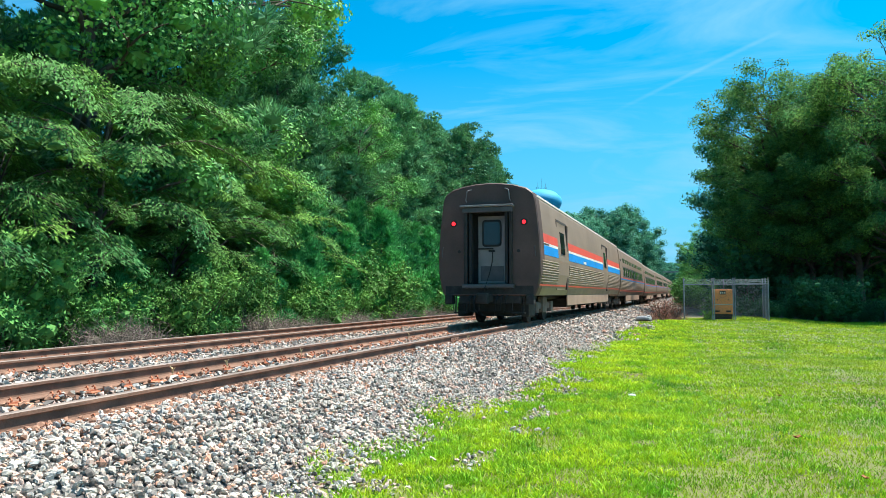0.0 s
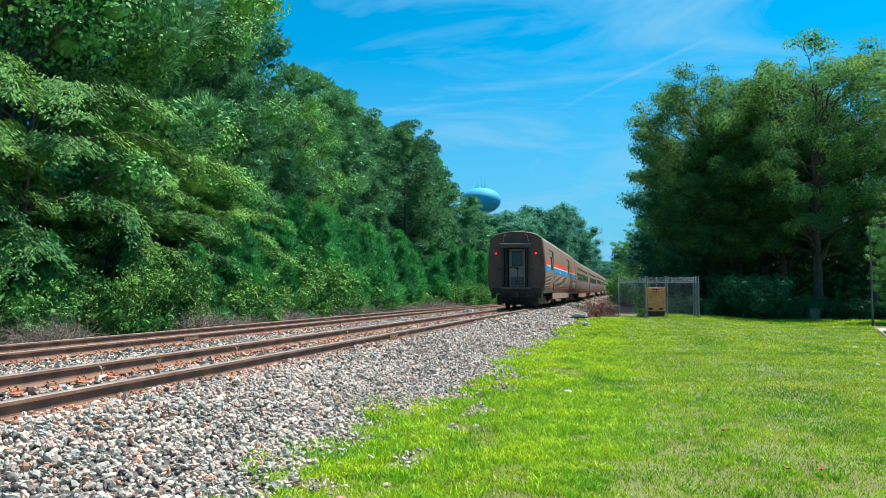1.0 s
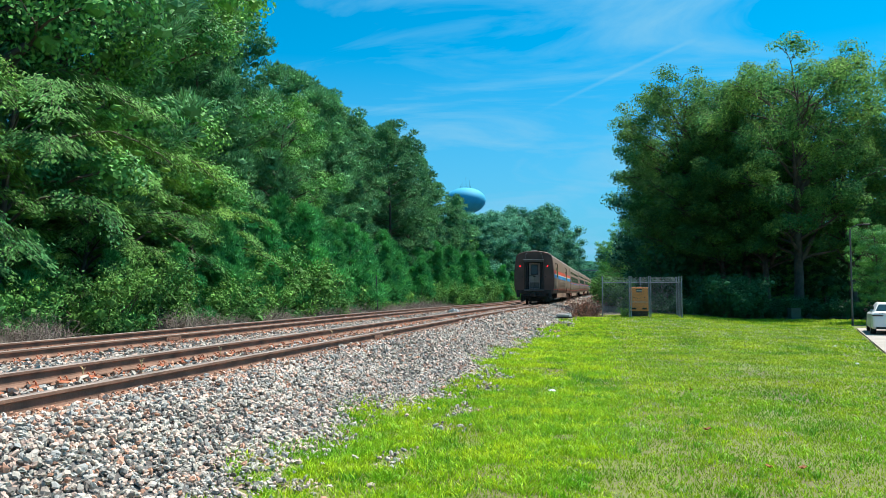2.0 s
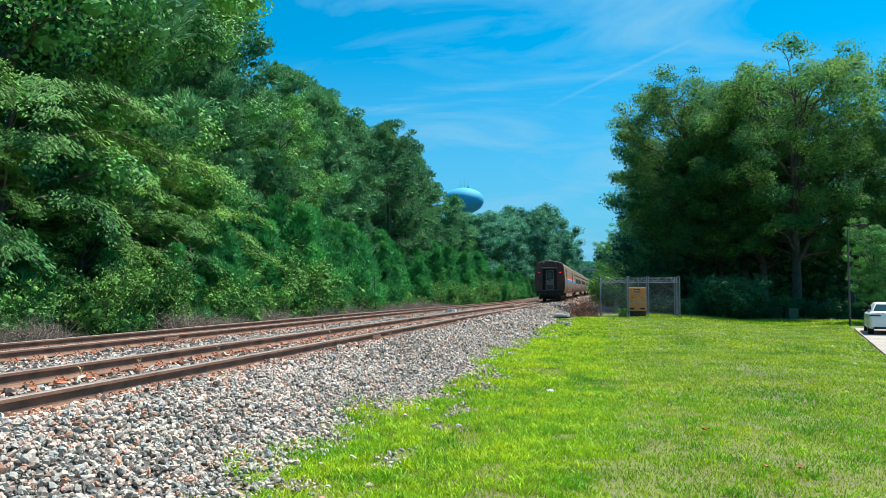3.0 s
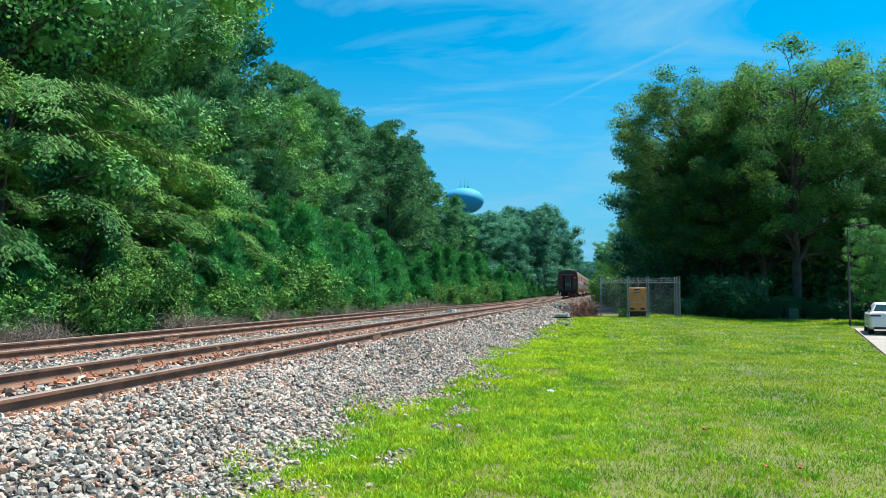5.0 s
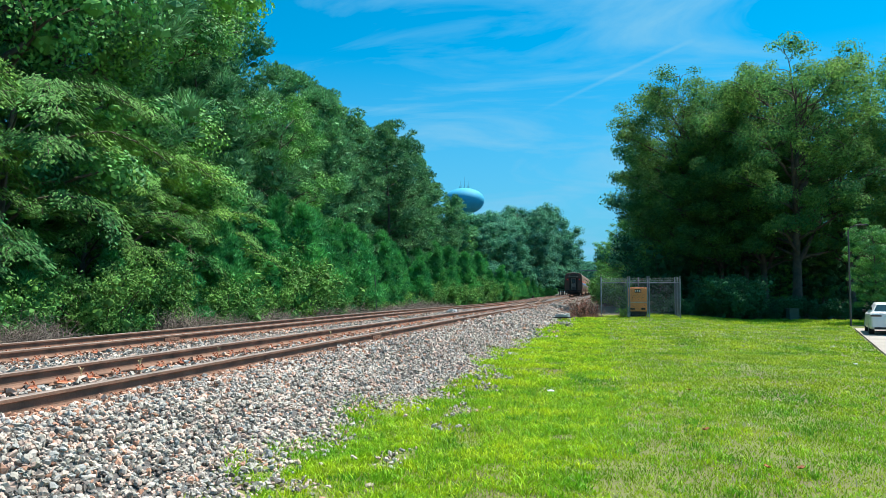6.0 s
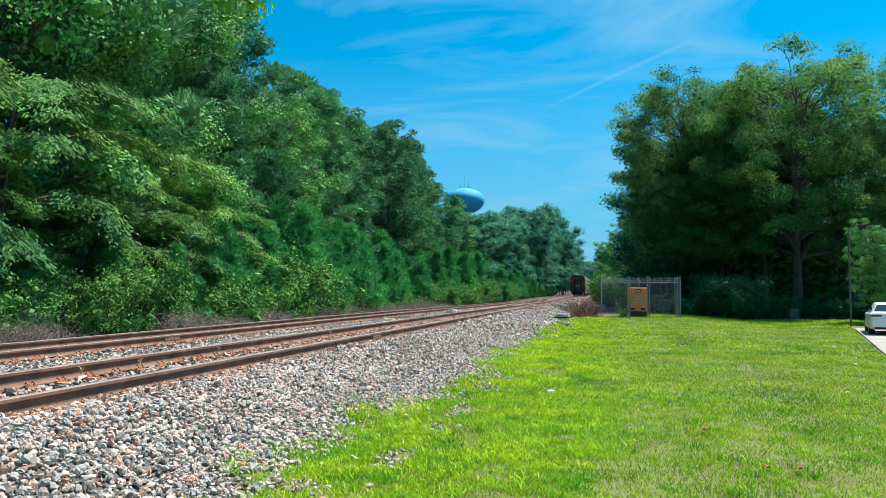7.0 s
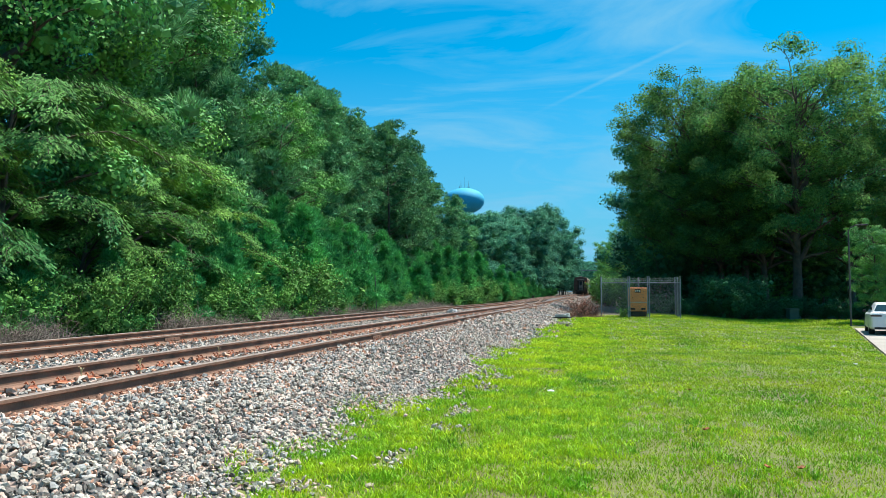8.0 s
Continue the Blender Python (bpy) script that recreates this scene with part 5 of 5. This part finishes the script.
def build_road():
    xs = lambda y: 8.25 + np.maximum(y - 25, -4) * 0.245
    ys = np.linspace(-30, 44, 19)
    bm = bmesh.new()
    z = -0.31
    lo = [(bm.verts.new((xs(y), y, z)), bm.verts.new((xs(y) + 12, y, z)), bm.verts.new((xs(y), y, z - 0.3)), bm.verts.new((xs(y) + 12, y, z - 0.3))) for y in ys]
    for a, b in zip(lo, lo[1:]):
        bm.faces.new((a[0], a[1], b[1], b[0])); bm.faces.new((a[2], b[2], b[3], a[3]))
        bm.faces.new((a[0], b[0], b[2], a[2])); bm.faces.new((a[1], a[3], b[3], b[1]))
    bmesh.ops.recalc_face_normals(bm, faces=bm.faces[:])
    me = bpy.data.meshes.new("road"); bm.to_mesh(me); bm.free(); me.materials.append(M["concrete"])
    tagged(new("road", me), "pale concrete drive beside the lawn", "road", kind="structure")


build_road()


def build_sedan():
    c = thing("sedan", "white parked sedan seen from behind", "car", (12.4, 36.9, -0.31), -14)
    # lower body and cabin, lofted from cross sections along the length (rear at y = 0)
    def loft(rows, mat, name, smooth=True):
        bm = bmesh.new()
        rings = []
        for y, w, z0, z1, r, *top in rows:
            pts, wt = [], (top[0] if top else w)
            for sx, zz, ox, oz in ((1, z0, 0, r), (1, z1, 0, -r), (1, z1, -r, 0), (-1, z1, -r, 0), (-1, z1, 0, -r), (-1, z0, 0, r), (-1, z0, -r, 0), (1, z0, -r, 0)):
                pts.append(bm.verts.new((sx * ((wt if zz == z1 else w) + ox), y, zz + oz)))
            rings.append(pts)
        for a, b in zip(rings, rings[1:]):
            for k in range(8):
                bm.faces.new((a[k], a[(k + 1) % 8], b[(k + 1) % 8], b[k]))
        bm.faces.new(rings[0]); bm.faces.new(rings[-1])
        bmesh.ops.recalc_face_normals(bm, faces=bm.faces[:])
        bmesh.ops.bevel(bm, geom=bm.edges[:], offset=0.03, segments=2, affect="EDGES", profile=0.5)
        return part(name, bm, mat, c, "", False)
    loft([(0.0, 0.80, 0.34, 0.70, 0.06), (0.06, 0.86, 0.28, 0.98, 0.08), (0.35, 0.91, 0.24, 1.02, 0.08), (1.2, 0.92, 0.22, 0.98, 0.08), (3.4, 0.92, 0.22, 0.96, 0.08), (4.5, 0.86, 0.24, 0.80, 0.1), (4.8, 0.70, 0.32, 0.66, 0.1)], M["carpaint"], "body")
    loft([(0.42, 0.80, 0.93, 1.02, 0.02, 0.78), (1.05, 0.82, 0.93, 1.38, 0.05, 0.60), (1.5, 0.84, 0.93, 1.45, 0.06, 0.62), (2.4, 0.84, 0.93, 1.44, 0.06, 0.62), (2.8, 0.84, 0.93, 1.36, 0.06, 0.62), (3.6, 0.80, 0.93, 0.98, 0.02, 0.78)], M["carpaint"], "cabin")
    bm = bmesh.new()
    q = [bm.verts.new(p) for p in ((-0.70, 0.50, 1.055), (0.70, 0.50, 1.055), (0.55, 0.99, 1.335), (-0.55, 0.99, 1.335))]
    bm.faces.new(q)
    ext = bmesh.ops.extrude_face_region(bm, geom=bm.faces[:])
    bmesh.ops.translate(bm, verts=[v for v in ext["geom"] if isinstance(v, bmesh.types.BMVert)], vec=(0, -0.02, 0.02))
    bmesh.ops.recalc_face_normals(bm, faces=bm.faces[:])
    part("rear_window", bm, M["darkglass"], c)
    for s in (-1, 1):
        part("side_window", box(s * 0.755 - 0.02, s * 0.755 + 0.02, 1.2, 2.9, 1.02, 1.26, 0.015), M["darkglass"], c)
        part("tail_light", box(s * 0.66 - 0.22, s * 0.66 + 0.22, 0.0, 0.12, 0.83, 0.90, 0.02), M["taillamp"], c)
        part("mirror", box(s * 0.97 - 0.07, s * 0.97 + 0.07, 3.0, 3.12, 0.98, 1.09, 0.03), M["black"], c)
        for y in (0.95, 3.85):
            w = part("wheel", disc((s * 0.80, y, 0.33), 0.33, 0.22, "x", 24), M["black"], c)
            part("rim", disc((s * 0.905, y, 0.33), 0.21, 0.03, "x", 16), M["galv"], w)
    part("bumper_trim", box(-0.74, 0.74, -0.03, 0.08, 0.28, 0.36, 0.02), M["black"], c)
    part("number_plate", box(-0.16, 0.16, -0.02, 0.03, 0.74, 0.88, 0.006), M["tank"], c, "plate with unreadable bars")
    part("trunk_seam", box(-0.62, 0.62, 0.045, 0.065, 0.955, 0.965), M["black"], c)


build_sedan()


def build_lamp():
    x, y = from_view(0.5405, 41.7)
    z = float(ground_z(x, y))
    l = thing("street_lamp", "thin grey street lamp with a short curved arm", "street lamp", (x, y, z), -12)
    part("pole", tube([(0, 0, -0.1), (0, 0, 2.5), (0, 0, 5.35)], 0.06, 0.04, 10), M["trimgrey"], l)
    part("arm", tube([(0, 0, 5.2), (0.1, 0, 5.45), (0.4, 0, 5.58), (0.75, 0, 5.6)], 0.028, 0.024, 8), M["trimgrey"], l)
    part("head", box(0.62, 0.98, -0.07, 0.07, 5.55, 5.63, 0.03), M["trimgrey"], l)


build_lamp()


def build_small_things():
    x, y = from_view(0.466, 47.5)
    u = thing("utility_box", "dark green utility cabinet at the wood's edge", "utility box", (x, y, float(ground_z(x, y))), 12)
    part("cabinet", box(-0.30, 0.30, 0, 0.55, 0.08, 0.72, 0.03), M["greenbox"], u)
    part("lid", box(-0.32, 0.32, -0.02, 0.57, 0.70, 0.78, 0.02), M["greenbox"], u)
    part("base", box(-0.36, 0.36, -0.06, 0.6, -0.05, 0.08, 0.015), M["concrete"], u)
    p = thing("marker_post", "thin weathered post beside the far track", "post", (-12.9, 41.5, float(ground_z(-12.9, 41.5))), 0)
    part("pole", tube([(0, 0, -0.1), (-0.05, 0, 1.2), (-0.12, 0, 2.3)], 0.035, 0.03, 8), M["trimgrey"], p)
    # dead reddish brush beside the fence
    for (bx, by, sc) in ((-1.5, 44.6, 0.9), (-0.9, 45.2, 0.8), (-1.9, 45.8, 0.85), (-1.2, 46.4, 0.95)):
        plant(DEAD, bx, by, sc)
    plant(SHRUBS[0], FX0 + 1.3, FY0 + 0.5, 0.3)
    # straw-coloured weed stalks between the rails
    for wx, wy in ((-6.2, 8.0), (-6.15, 9.1), (-6.2, 11.3), (-6.2, 16.4), (-4.62, 15.9)):
        wd = thing("weed_stalk", "short straw-coloured weed stalk between the rails", "weed", (wx, wy, 0.555), rng.uniform(0, 360), "weeds in the ballast")
        bm = tube([(0, 0, -0.02), (0.01, 0, 0.07), (0.0, 0.01, 0.15)], 0.006, 0.004, 5)
        part("stem", bm, M["straw"], wd)
        for k in range(4):
            a = k * 1.6
            part("tuft", tube([(0, 0, 0.10 + 0.015 * k), (0.02 * math.cos(a), 0.02 * math.sin(a), 0.15 + 0.012 * k), (0.035 * math.cos(a), 0.035 * math.sin(a), 0.16 + 0.01 * k)], 0.008, 0.003, 4), M["straw"], wd)
    # litter and leaves on the lawn
    for u0, z0 in ((0.142, 12.3), (0.516, 24.6), (0.545, 18.0)):
        x, y = from_view(u0, z0)
        ob = thing("paper_scrap", "crumpled white scrap lying on the grass", "litter", (x, y, float(ground_z(x, y)) + 0.05), rng.uniform(0, 360), "litter on the lawn")
        bm = bmesh.new(); bmesh.ops.create_icosphere(bm, subdivisions=2, radius=0.05)
        for v in bm.verts:
            v.co = Vector((v.co.x * 1.2, v.co.y * 0.8, v.co.z * 0.35)) * (1 + 0.3 * rng.uniform(-1, 1))
        part("scrap", bm, M["plum"], ob)
    for u0, z0, s0 in ((0.346, 8.75, 0.05), (0.425, 7.0, 0.035), (0.470, 6.95, 0.04), (0.325, 12.2, 0.04)):
        x, y = from_view(u0, z0)
        ob = thing("dead_leaf", "curled brown leaf on the grass", "leaf", (x, y, float(ground_z(x, y)) + 0.06), rng.uniform(0, 360), "fallen leaves")
        bm = bmesh.new()
        bmesh.ops.create_grid(bm, x_segments=5, y_segments=5, size=s0)
        for v in bm.verts:
            r = v.co.length / s0
            v.co = Vector((v.co.x * (1 - 0.3 * abs(v.co.y) / s0), v.co.y * 0.7, s0 * (0.25 * r * r + 0.15 * math.sin(v.co.x * 60))))
        bmesh.ops.solidify(bm, geom=bm.faces[:], thickness=0.004)
        part("blade", bm, M["brownleaf"], ob)
    x, y = from_view(-0.0955, 6.35)
    ob = thing("pale_stone", "single tan stone lying in the grass", "stone", (x, y, float(ground_z(x, y)) + 0.02))
    v, f = stones(np.zeros((1, 3)), np.array([0.11]), fine=True)
    part("stone", raw("stone", v * np.array([1, 1, 0.5]), f, M["fieldstone"]), None, ob)
    r = thing("relay_cabinet", "dark grey relay cabinet beside the far track", "cabinet", (-13.2, 135, 0.1))
    part("case", box(-0.5, 0.5, -0.3, 0.3, 0, 1.5, 0.03), M["under"], r)
    part("roof", box(-0.56, 0.56, -0.36, 0.36, 1.5, 1.58, 0.02), M["under"], r)
    # signal bridge far down the line
    g = thing("signal_bridge", "pale steel signal bridge over the line", "signal bridge", (0, 260, 0))
    for gx in (-8.3, -2.2):
        part("leg", tube([(gx, 0, 0), (gx, 0, 8.8)], 0.14, 0.12, 6), M["galv"], g)
    part("beam", box(-8.5, -2.0, -0.15, 0.15, 8.5, 8.9, 0.03), M["galv"], g)


DEAD = shrub("dead_brush", 1.6, 0.9, 520, 0.10, M["deadleaf"], "reddish brown dead brush beside the fence", 160, "brush", "deadtwig", 0)
build_small_things()


def motions():
    times = [0.2 * k for k in range(41)]
    for i, car in enumerate(CARS):
        walk(car, [(t, pose(NEAR_MID + 0.05, REAR_Y + SPEED * t + i * CAR_PITCH, NEAR_TOP + float(sag(REAR_Y + SPEED * t + i * CAR_PITCH + 8)))) for t in times])


motions()
